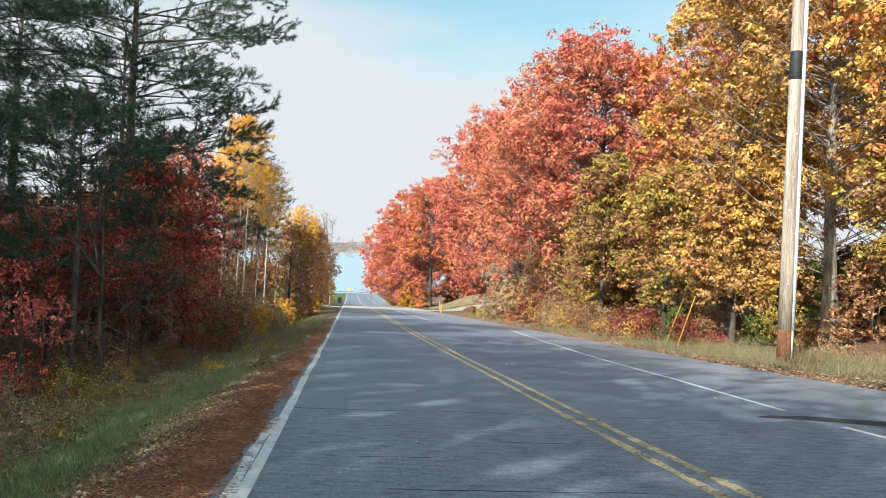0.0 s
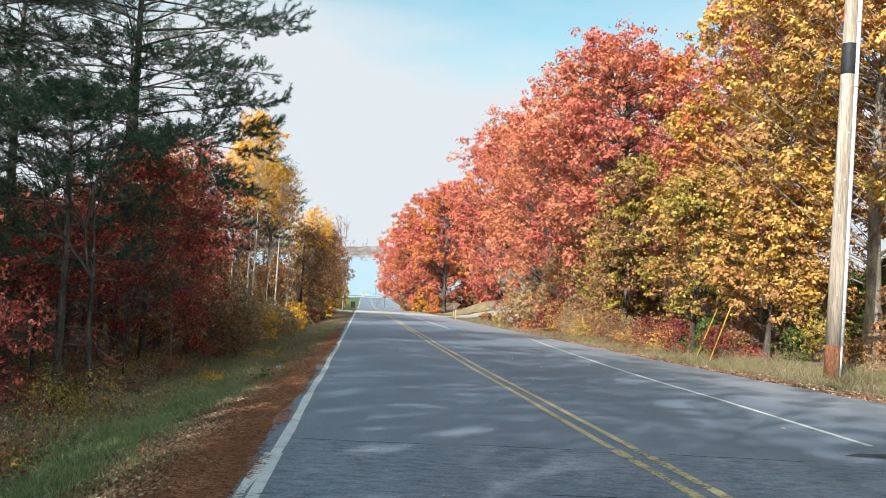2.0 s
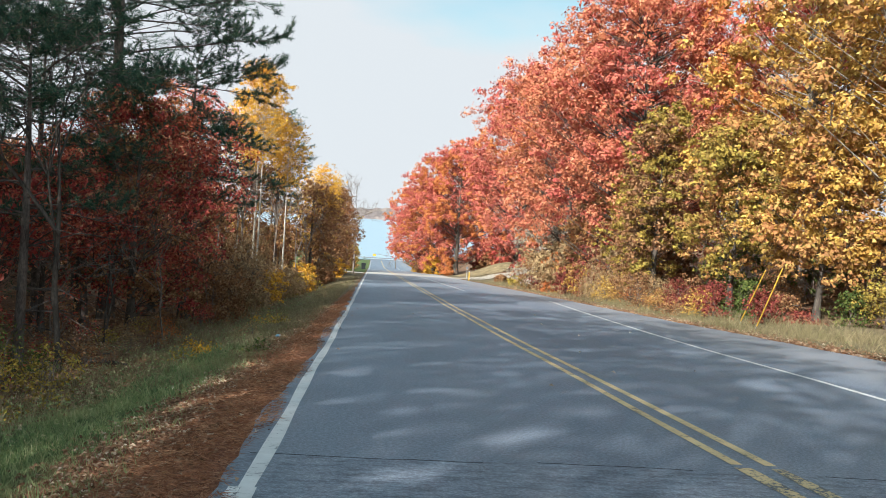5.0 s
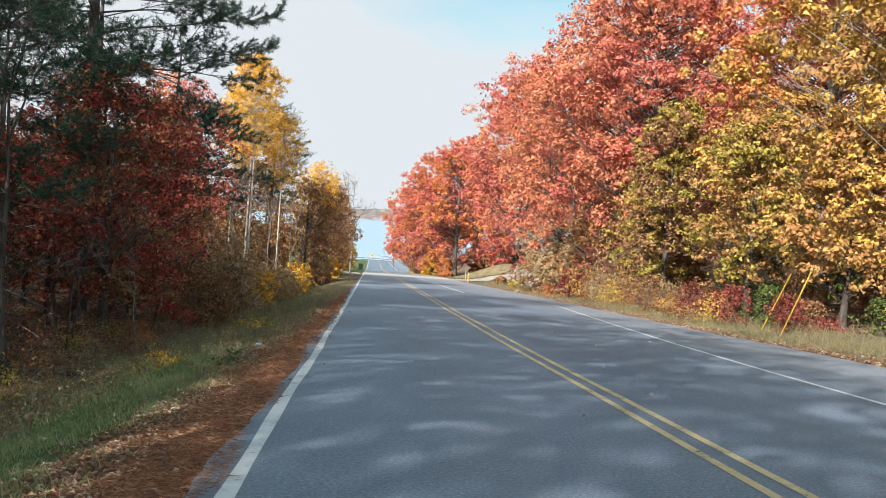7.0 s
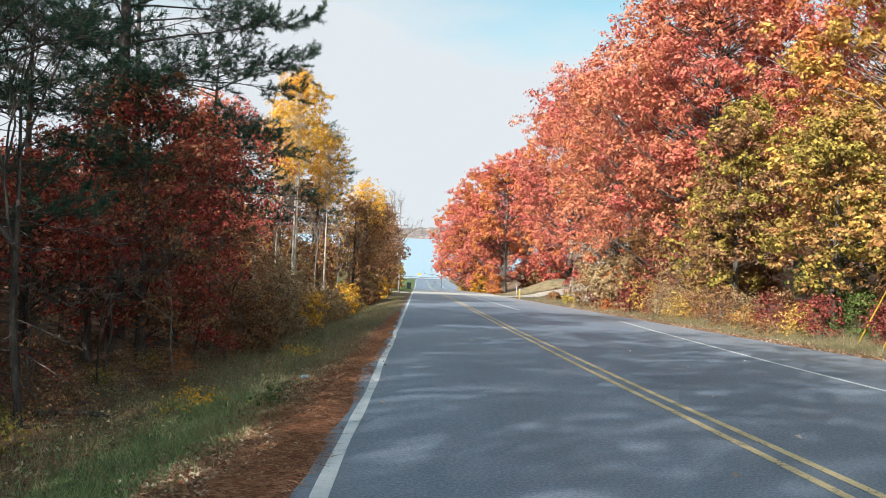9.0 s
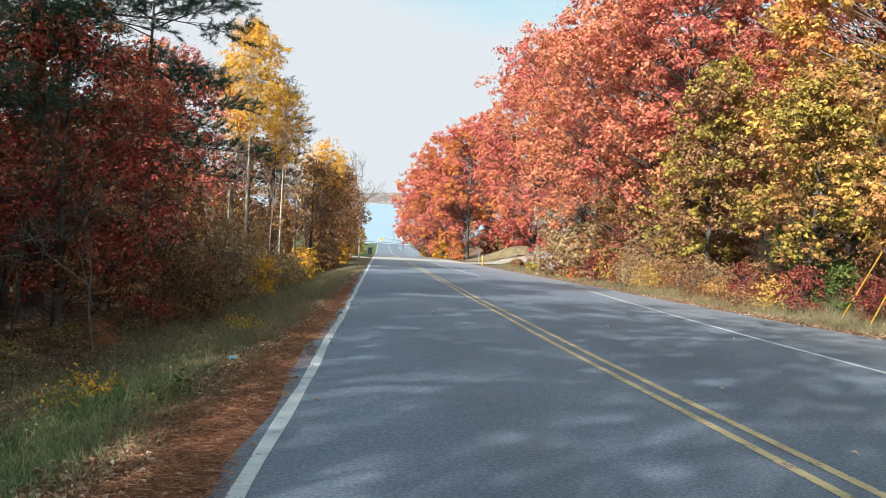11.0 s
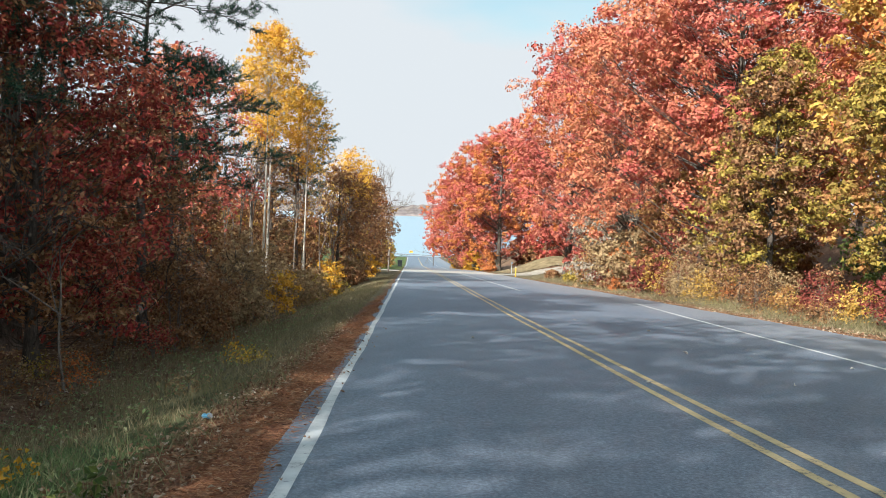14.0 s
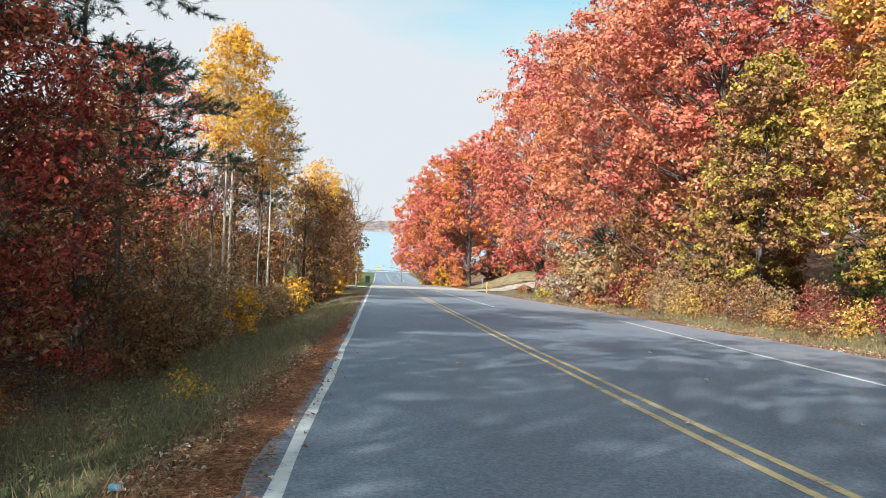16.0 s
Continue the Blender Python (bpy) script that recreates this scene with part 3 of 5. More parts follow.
# the far shore: low wooded hills
xs = np.arange(-3500, 3501, 12.0)
hill = 25 + 6 * np.sin(xs * 0.0042 + 0.4) + 3 * np.sin(xs * 0.013) + np.random.default_rng(3).normal(0, 1.3, len(xs))
rows_ = [(1990, np.zeros_like(xs) - 1), (2000, np.full_like(xs, 4) + np.random.default_rng(4).normal(0, 1.2, len(xs))), (2060, hill * 0.55), (2180, hill), (2500, hill * 0.8)]
v = np.concatenate([np.stack([xs, np.full_like(xs, yy), LAKE_Z + zz], -1) for yy, zz in rows_])
a, b2 = np.meshgrid(np.arange(len(rows_) - 1), np.arange(len(xs) - 1), indexing="ij")
k0 = (a * len(xs) + b2).ravel()
shore = new("backdrop", raw_mesh("backdrop", v, np.stack([k0, k0 + 1, k0 + len(xs) + 1, k0 + len(xs)], -1), 4, SHORE))
tagged(shore, "low wooded hills on the far shore of the lake", "hills", kind="structure")

# ---- trees ----


def crown_radius(u):
    """Outline of a broad crown, by height from its base 0 to its top 1."""
    return np.clip(np.sin(np.pi * np.clip(0.14 + 0.80 * u, 0, 1)), 0, 1) ** 0.62


def wood(lines, stems):
    """Round stems and slighter limbs in one mesh."""
    v, f = tubes(lines[:stems], 10)
    v2, f2 = tubes(lines[stems:], 4)
    return np.concatenate([v, v2]), np.concatenate([f, np.asarray(f2) + len(v)])


def broadleaf(x, y, height, radius, base, colour, seed, leaf=0.24, count=16000, name="tree", label="", lobes=None, bark=BARK, stems=1, group="", lean=(0, 0), flat=0.85, accent=None, share=0.0):
    """A broad tree or shrub: trunk, a limb to each bough, and boughs of single leaves."""
    rng = np.random.default_rng(seed)
    small = y < 18 and name == "shrub"
    shape = leaf_quads if small or (-9 < x < 0 and 12 < y < 36) else leaf_tips
    if not small:
        count, leaf = int(count * (1.1 if 52 < y < 100 else 1.2)), leaf * 0.92
    t = thing(name, label, "shrub" if name == "shrub" else "tree", on_ground(x, y, 0.06), group)
    n = lobes or int(60 + radius * 24)
    u = rng.beta(1.25, 1.15, n)
    th = np.arange(n) * 2.39996 + rng.normal(0, 0.4, n)
    env = radius * crown_radius(u) * (1 + 0.16 * np.sin(3 * th + seed) + rng.normal(0, 0.26 if name == "shrub" else 0.07, n))
    size = (0.085 * radius + 0.30 if lobes is None else 0.19 * radius + 0.12) * rng.uniform(0.65, 1.35, n) + 0.08
    r = np.maximum(env * rng.uniform(0.25, 1.0, n) ** 0.55 - size * 0.35, 0)
    z = base + (height - base) * u - size * 0.3
    c = np.stack([r * np.cos(th) + lean[0] * u, r * np.sin(th) + lean[1] * u, z], 1)
    # wood
    lines, trunk_h = [], height * 0.86
    bend = rng.normal(0, 0.03 * radius, 2)
    wood_r = max(0.012 * height + 0.012 * radius, 0.02) * (0.48 if name == "aspen_tree" else 1)
    for s in range(stems):
        off = rng.normal(0, 0.12 * radius, 2) if stems > 1 else np.zeros(2)
        q = np.linspace(0, 1, 9)
        sp = np.stack([off[0] * (0.2 + q) + bend[0] * np.sin(3 * q) + lean[0] * q, off[1] * (0.2 + q) + bend[1] * np.sin(2.4 * q + 1) + lean[1] * q, trunk_h * q * (1 - 0.15 * s / stems)], 1)
        rad = wood_r / (stems ** 0.5) * (1 - 0.88 * q) * (1 + 0.5 * np.exp(-q * 18))
        lines.append((sp, rad))
    for k in range(n):
        sp = lines[k % stems][0]
        za = np.clip(c[k, 2] - 0.55 * r[k] - 0.3, min(0.25 * base + 0.1, c[k, 2]), trunk_h * 0.97)
        a = np.array([np.interp(za, sp[:, 2], sp[:, 0]), np.interp(za, sp[:, 2], sp[:, 1]), za])
        m = (a + c[k]) / 2 + np.array([0, 0, -0.06 * r[k]]) + rng.normal(0, 0.05 * radius, 3)
        lr = max(wood_r * 0.17 * (size[k] / size.max()), 0.008)
        lines.append((np.array([a, a * 0.2 + m * 0.8, c[k] + rng.normal(0, 0.25, 3) * size[k]]), np.array([lr, lr * 0.65, lr * 0.2])))
        for _ in range(2 if -9 < x < 21 and 12 < y < 50 and name != "shrub" else 0):
            e = c[k] + unit(rng.normal(size=(1, 3)))[0] * size[k] * np.array([1, 1, 0.6])
            lines.append((np.array([m * 0.45 + c[k] * 0.55, e]), np.array([lr * 0.5, lr * 0.1 + 0.003])))
    v, f = wood(lines, stems)
    part("trunk", raw_mesh("trunk", v, f, 4, bark, True), bark, t)
    # leaves, thicker towards each bough's skin and upper side
    w = size ** 2 / (size ** 2).sum()
    which = rng.choice(n, count, p=w)
    # each bough carries small flat sprays, with gaps between them, and some stray leaves
    sprays = 7
    sd = unit(rng.normal(size=(n * sprays, 3)) + [0, 0, 0.3])
    spray = np.repeat(c, sprays, 0) + sd * (np.repeat(size, sprays) * rng.uniform(0.5, 1.15, n * sprays))[:, None] * [1.18, 1.18, flat]
    pick = which * sprays + rng.integers(0, sprays, count)
    o = unit(rng.normal(size=(count, 3)))
    stray = rng.random(count) < (0.16 if name == "shrub" else 0.07)
    reach = np.where(stray, 0.75, 0.36 * rng.uniform(0.7, 1.25, n * sprays)[pick]) * size[which] * rng.random(count) ** 0.4
    at = spray[pick] + o * reach[:, None] * [1.15, 1.15, 0.82]
    nrm = unit(o * 0.85 + sd[pick] * 0.45 + rng.normal(0, 0.36, (count, 3)) + [0, 0, 0.3])
    keep = at[:, 2] > 0.05
    at, nrm, which = at[keep], nrm[keep], which[keep]
    if accent:
        odd = (which * 7919 % 100) < share * 100
        v, f = shape(rng, at[odd], nrm[odd], leaf)
        part("crown", raw_mesh("crown", v, f, len(f[0]), LEAF[accent]), LEAF[accent], t, accent + " boughs among the rest")
        at, nrm = at[~odd], nrm[~odd]
    v, f = shape(rng, at, nrm, leaf)
    part("crown", raw_mesh("crown", v, f, len(f[0]), LEAF[colour]), LEAF[colour], t)
    return t


def pine(x, y, height, radius, base, seed, needles=44, bare=0.35, label="", spread=1.0, name="pine_tree", fill=1.0):
    """A pine: straight scaly trunk, whorled limbs that level out, dead twigs low down, brushes of long needles on the twigs."""
    rng = np.random.default_rng(seed)
    t = thing(name, label, "pine", on_ground(x, y, 0.06), "pines in the woods")
    q = np.linspace(0, 1, 12)
    sway = rng.normal(0, 0.12, 2)
    sp = np.stack([sway[0] * np.sin(3 * q), sway[1] * np.sin(2.5 * q), height * q], 1)
    lines = [(sp, (0.0112 * height + 0.02) * (1 - 0.9 * q ** 1.5) * (1 + 0.4 * np.exp(-q * 22)))]
    ends, dirs = [], []
    zz, turn = base, rng.uniform(0, 6)
    while zz < height * 0.985:
        u = (zz - base) / (height - base)
        for k in range(rng.integers(3, 6)):
            th = turn + k * 2 * np.pi / 4.5 + rng.normal(0, 0.25)
            ln = radius * np.interp(u, (0, 0.12, 0.35, 0.58, 0.8, 1), (0.62, 0.8, 0.97, 1.0, 0.55, 0.06)) * rng.uniform(0.68, 1.06) + 0.2
            rise = -0.06 + 0.36 * u + rng.normal(0, 0.12)
            a = np.array([np.interp(zz, sp[:, 2], sp[:, 0]), np.interp(zz, sp[:, 2], sp[:, 1]), zz + rng.normal(0, 0.15)])
            h = np.array([np.cos(th), np.sin(th), 0])
            s = np.linspace(0, 1, 7)
            p = a + h * ln * s[:, None] + np.array([0, 0, 1]) * (ln * (rise * s + 0.16 * s * (1 - s) + 0.05 * s ** 3))[:, None] + np.cumsum(rng.normal(0, 0.018, (7, 3)), 0) * ln * s[:, None]
            lines.append((p, (0.012 + 0.0062 * ln) * (1 - 0.85 * s)))
            alive = rng.random() < np.interp(u, (0, 0.15, 0.4), (0.6, 0.85, 1.0)) * fill + (0.0 if fill < 1 else 0.05)
            side = rng.choice([-1, 1])
            for s2 in np.linspace(np.interp(u, (0, 0.5, 1), (0.45, 0.34, 0.2)), 1.0, int(5 + ln * 3.4 * spread)):
                side = -side
                b0 = np.array([np.interp(s2, s, p[:, i]) for i in range(3)])
                sd = unit(np.cross([h], [[0, 0, 1]]) * side * rng.uniform(0.5, 1.1) + h * 0.9 + [0, 0, rng.normal(0.22, 0.34)])[0]
                l2 = ln * 0.30 * (1.12 - s2) + rng.uniform(0.15, 0.5)
                b1 = b0 + sd * l2
                bend = (b0 + b1) / 2 + rng.normal(0, 0.05, 3)
                lines.append((np.array([b0, bend, b1]), np.array([0.010, 0.008, 0.005])))
                if not alive:
                    continue
                for f2 in (0.5, 0.78, 1.0) if l2 > 0.55 else (0.6, 1.0):
                    w = unit((sd + rng.normal(0, 0.5, 3) + [0, 0, 0.4])[None])[0]
                    e = b0 + (b1 - b0) * f2 + w * rng.uniform(0.05, 0.36)
                    if needles > 40:
                        lines.append((np.array([b0 + (b1 - b0) * f2 * 0.9, e]), np.array([0.007, 0.004])))
                    ends.append(e)
                    dirs.append(w)
        zz += rng.uniform(0.36, 0.74) * (1 + 0.25 * (1 - u))
        turn += 0.8
    # dead stubs under the crown, some long and drooping
    for _ in range(int(bare * 110)):
        za = rng.uniform(base * 0.25, base * 1.1)
        th, ln = rng.uniform(0, 6.28), rng.uniform(0.5, 2.4)
        a = np.array([0, 0, za])
        e = a + np.array([np.cos(th) * ln, np.sin(th) * ln, rng.normal(-0.15, 0.25) * ln])
        lines.append((np.array([a, (a + e) / 2 + [0, 0, 0.12 * ln], e]), np.array([0.02, 0.014, 0.005])))
    v, f = wood(lines, 1)
    part("trunk", raw_mesh("trunk", v, f, 4, PINE_BARK, True), PINE_BARK, t)
    ends, dirs = np.repeat(np.array(ends), needles, 0), np.repeat(np.array(dirs), needles, 0)
    n = len(ends)
    root = ends + dirs * rng.uniform(-0.26, 0.08, (n, 1)) + rng.normal(0, 0.012, (n, 3))
    d = unit(dirs * rng.uniform(0.3, 0.8, (n, 1)) + unit(rng.normal(size=(n, 3))) * 0.9)
    big = max(1.0, 34 / needles)
    v, f = blades(rng, root, d, rng.uniform(0.09, 0.15, n), rng.uniform(0.010, 0.017, n) * big ** 0.7)
    part("crown", raw_mesh("crown", v, f, 3, LEAF["needle"]), LEAF["needle"], t, "brushes of dark green needles")
    return t


def bare_tree(x, y, height, radius, seed, label, mat=TWIG, name="bare_tree", thick=0.013):
    rng = np.random.default_rng(seed)
    t = thing(name, label, "tree", on_ground(x, y, 0.06))
    lines = []

    def grow(p, d, ln, r, level):
        q = p + d * ln
        mid = (p + q) / 2 + rng.normal(0, 0.05, 3) * ln
        lines.append((np.array([p, mid, q]), np.array([r, r * 0.82, r * 0.62])))
        if level == 0:
            return
        for _ in range(rng.integers(2, 4) + (1 if level < 3 else 0)):
            nd = unit((d + rng.normal(0, 0.55, 3) + [0, 0, 0.12])[None])[0]
            grow(p + (q - p) * rng.uniform(0.55, 1.0), nd, ln * rng.uniform(0.55, 0.82), max(r * 0.6, thick * 0.8), level - 1)

    grow(np.zeros(3), unit(np.array([[rng.normal(0, 0.06), rng.normal(0, 0.06), 1.0]]))[0], height * 0.36, thick * height, 4 if height < 8.9 else 5)
    v, f = tubes(lines, 4)
    v[:, :2] *= radius / max(np.abs(v[:, :2]).max(), 0.1)
    v[:, 2] *= height / max(v[:, 2].max(), 0.1)
    part("trunk", raw_mesh("trunk", v, f, 4, mat, True), mat, t)
    return t


# the sunny side: a wall of oaks and maples
RED, GOLD = "tall oak in bright red autumn leaf above the verge", "tall oak in golden brown autumn leaf behind the verge"
for x, y, h, r, b, col, cnt, lab, acc, sh in (
        (16.0, 51.0, 19.0, 7.6, 3.6, "red", 50000, RED, "crimson", 0.25),
        (19.0, 58.0, 21.0, 6.5, 5.0, "crimson", 18000, RED, None, 0),
        (15.6, 65.0, 19.0, 6.8, 3.4, "red", 30000, RED, "orange", 0.12),
        (15.4, 77.0, 20.5, 6.4, 4.2, "red", 26000, RED, "crimson", 0.35),
        (16.4, 92.0, 21.5, 7.6, 4.2, "crimson", 22000, RED, "orange", 0.15),
        (14.0, 133.0, 21.5, 7.2, 3.4, "crimson", 20000, RED, "orange", 0.3),
        (11.4, 142.0, 20.5, 7.9, 1.9, "crimson", 24000, RED, "orange", 0.2),
        (9.4, 156.0, 17.5, 7.5, 1.8, "crimson", 22000, RED, "orange", 0.2),
        (24.0, 112.0, 19.0, 6.5, 4.0, "crimson", 8000, RED, None, 0),
        (25.0, 100.0, 18.0, 6.5, 3.0, "red", 8000, RED, None, 0),
        (28.0, 124.0, 18.0, 7.0, 3.0, "red", 9000, RED, None, 0),
        (20.0, 138.0, 19.0, 7.0, 3.0, "red", 12000, RED, None, 0),
        (20.8, 40.5, 18.5, 5.8, 3.6, "gold", 38000, GOLD, "orange", 0.15),
        (20.1, 30.2, 19.0, 6.2, 4.8, "gold", 43000, GOLD, "ochre", 0.4),
        (24.5, 26.0, 20.0, 6.5, 4.2, "gold", 24000, GOLD, "orange", 0.25),
        (29.0, 20.0, 19.0, 6.5, 3.0, "ochre", 11000, GOLD, "gold", 0.4),
        (27.0, 36.0, 21.5, 6.5, 5.0, "orange", 14000, "tall oak in orange autumn leaf in the second row", "gold", 0.3),
        (25.0, 49.0, 21.5, 6.5, 5.0, "crimson", 10000, RED, None, 0),
        (33.0, 28.0, 20.0, 7.0, 3.0, "ochre", 9000, GOLD, None, 0),
        (30.0, 56.0, 20.0, 7.5, 3.0, "orange", 8000, "tall oak in orange autumn leaf in the second row", None, 0),
        (27.0, 74.0, 19.0, 7.5, 3.0, "red", 8000, RED, None, 0),
        (36.0, 44.0, 20.0, 8.0, 2.0, "ochre", 7000, GOLD, None, 0),
        (35.0, 14.0, 19.0, 7.5, 2.0, "gold", 8000, GOLD, None, 0)):
    far = y > 85
    broadleaf(x, y, h, r, b, col, int(x * 31 + y * 7), 0.25 if far else 0.22 if h > 20.9 or x > 26 else 0.175, int(cnt * 1.5) if far else int(cnt * 1.5) if h > 20.9 or x > 26 else cnt, "tree", lab, bark=OAK_BARK if 25 < y < 45 else BARK, group="autumn trees by the road", accent=acc, share=sh)
broadleaf(14.8, 43.5, 9.8, 2.5, 1.9, "olive", 901, 0.135, 17617, "tree", "young maple in yellow-green leaf before red oaks", accent="rust", share=0.4)
broadleaf(15.8, 37.0, 8.4, 2.5, 1.8, "ochre", 902, 0.145, 14000, "tree", "young oak in ochre and yellow-green leaf at the verge", accent="olive", share=0.5)
broadleaf(16.6, 31.5, 7.8, 2.4, 2.0, "gold", 903, 0.145, 14000, "tree", "young oak in golden and ochre leaf at the verge", accent="ochre", share=0.5)
broadleaf(20.8, 25.0, 7.4, 2.6, 2.4, "olive", 904, 0.135, 15660, "tree", "young oak in yellow-green leaf behind the pole", accent="rust", share=0.35)
broadleaf(23.0, 20.5, 7.0, 3.0, 1.6, "rust", 905, 0.135, 10150, "tree", "young oak in rust-brown leaf at the verge", accent="gold", share=0.4)
broadleaf(15.3, 47.0, 7.0, 2.6, 1.0, "rust", 906, 0.135, 11745, "tree", "young oak in rust-brown leaf at the verge", accent="olive", share=0.3)
broadleaf(14.9, 55.0, 6.5, 2.4, 0.8, "ochre", 907, 0.135, 9787, "tree", "young oak in ochre leaf at the verge", accent="rust", share=0.4)

# thicket along the verge on that side
rng = np.random.default_rng(21)
SHRUB = {"dull_red": "dull red leafy shrub at the edge of the verge", "rust": "rust-brown leafy shrub at the edge of the verge", "gold": "golden leafy shrub at the edge of the verge", "crimson": "bright red leafy shrub at the edge of the verge",
         "olive": "yellow-green leafy shrub at the edge of the verge", "tan": "dry tan shrub at the edge of the verge", "green": "still green shrub at the edge of the verge", "ochre": "ochre leafy shrub at the edge of the verge",
         "wine": "wine-red leafy shrub at the edge of the woods", "yellow": "bright yellow leafy shrub at the edge of the woods", "grey": "grey dried-out shrub with withered leaves", "orange": "orange leafy shrub at the edge of the woods"}
for y in np.arange(23, 68.5, 0.95):
    near = y < 30
    x = 13.2 + rng.uniform(0, 1.5) + (1.6 if near else 0) + max(0, (26 - y) * 0.5)
    col = rng.choice(["rust", "ochre", "tan", "gold", "dull_red", "olive", "green", "orange"], p=[0.40, 0.16, 0.16, 0.03, 0.17, 0.02, 0.0, 0.06])
    h = rng.uniform(0.5, 2.9) * (1.1 if y > 46 else 0.8 if y > 38 else 0.5)
    if y < 38 and rng.random() < 0.45:
        continue
    broadleaf(x, y, h, 0.35 + h * rng.uniform(0.3, 0.5), 0.02, col, int(y * 100), 0.072 if y < 50 else 0.12, int((750 if y < 50 else 500) + 400 * h), "shrub", SHRUB[col], lobes=30, stems=9, bark=TWIG, group="shrubs along the verge", flat=0.9)
for x, y, h, col in ((13.6, 33.4, 1.5, "dull_red"), (14.1, 36.0, 1.2, "gold"), (14.1, 30.4, 1.2, "dull_red"), (14.9, 33.6, 1.6, "green"), (16.3, 28.9, 1.2, "green"), (15.2, 31.2, 1.0, "rust"), (16.6, 38.5, 1.8, "green"), (17.0, 35.0, 2.0, "rust"), (15.4, 40.2, 1.6, "rust"), (17.5, 27.2, 0.9, "rust"), (16.0, 84.5, 3.0, "crimson"), (13.6, 76.5, 0.9, "olive"), (14.6, 79.5, 1.1, "rust"), (14.6, 70.0, 6.0, "grey"), (14.4, 66.5, 5.0, "grey"), (13.9, 62.5, 3.8, "tan"), (13.8, 58.0, 3.4, "tan"), (16.5, 27.5, 2.0, "olive"), (14.2, 88.0, 0.8, "rust"),
                     (12.5, 133.0, 3.0, "orange"), (10.6, 141.0, 3.2, "yellow"), (9.6, 150.0, 2.6, "rust"), (9.3, 160.0, 2.6, "yellow")):
    broadleaf(x, y, h, h * 0.5, 0.15, col, int(x * 77 + y), 0.17 if y > 50 else 0.085, int(2200 + 650 * h) if y > 50 else int(500 + 480 * h), "shrub", SHRUB[col], lobes=34, stems=6, bark=TWIG, group="shrubs along the verge")

# the shaded side: pines, dark red oaks, aspens
PINE = "tall red pine with scaly trunk and bare lower twigs"
for x, y, h, r, b, k, full in ((-7.2, 28.7, 15.6, 5.6, 6.4, 64, 1.0), (-9.6, 20.6, 14.5, 4.2, 5.4, 44, 0.9), (-10.9, 25.0, 15.0, 4.0, 6.0, 30, 0.8), (-12.6, 33.0, 15.5, 4.2, 7.5, 34, 0.8), (-9.8, 37.0, 14.0, 3.6, 8.5, 30, 0.8),
                               (-13.2, 19.0, 14.0, 4.0, 6.5, 26, 0.8), (-9.5, 14.5, 14.0, 4.2, 6.0, 20, 0.35), (-14.5, 10.0, 15, 4.6, 6.0, 12, 0.35), (-16.0, 28.0, 15, 3.6, 8.0, 24, 0.8), (-14.6, 24.0, 15, 3.6, 8.0, 24, 0.8)):
    pine(x, y, h, r, b, int(abs(x) * 100 + y), k, label=PINE, fill=full)
for x, y, h in ((-9, 6, 13.5), (-10.5, -1, 13), (-8.5, -8, 13.5), (-9, -16, 14)):
    pine(x, y, h, 4.6, 3, int(abs(x) * 100 + abs(y)), 8, label=PINE, spread=0.4, fill=0.3)
pine(-6.5, 64.0, 13.0, 2.4, 6.0, 61, 18, 0.1, "dark young pine behind golden aspens")
pine(-5.5, 31.6, 8.9, 3.2, 6.5, 65, 60, 0.1, "dark young pine rising above red oaks")
pine(-7.9, 25.4, 8.0, 2.4, 3.6, 67, 46, 0.2, "dense young green pine in the shade", fill=0.75)
pine(-7.2, 27.0, 7.0, 2.3, 4.6, 62, 44, 0.2, "young green pine among red oaks", fill=0.6)
pine(-5.8, 19.4, 6.4, 2.7, 2.9, 66, 50, 0.2, "young green pine reaching out of the shade", 1.25)
pine(-9.6, 18.5, 8.0, 2.8, 1.6, 63, 34, 0.1, "young green pine in the shade")
pine(-6.5, 37.2, 8.0, 3.2, 3.9, 64, 46, 0.2, "young dark pine behind red oaks")
for x, y, h, r in ((-11.2, 16.5, 5.6, 2.4), (-10.6, 22.5, 5.0, 2.3), (-12.0, 27.5, 6.0, 2.6), (-9.8, 31.5, 4.8, 2.2), (-13.5, 21.5, 6.2, 2.6), (-10.4, 35.0, 5.2, 2.4), (-12.4, 12.5, 5.4, 2.4)):
    pine(x, y, h, r, 0.5, int(abs(x) * 70 + y), 26, 0.05, "dark young pine growing in deep shade")
WINE = "small oak in dark red leaf at the edge of the woods"
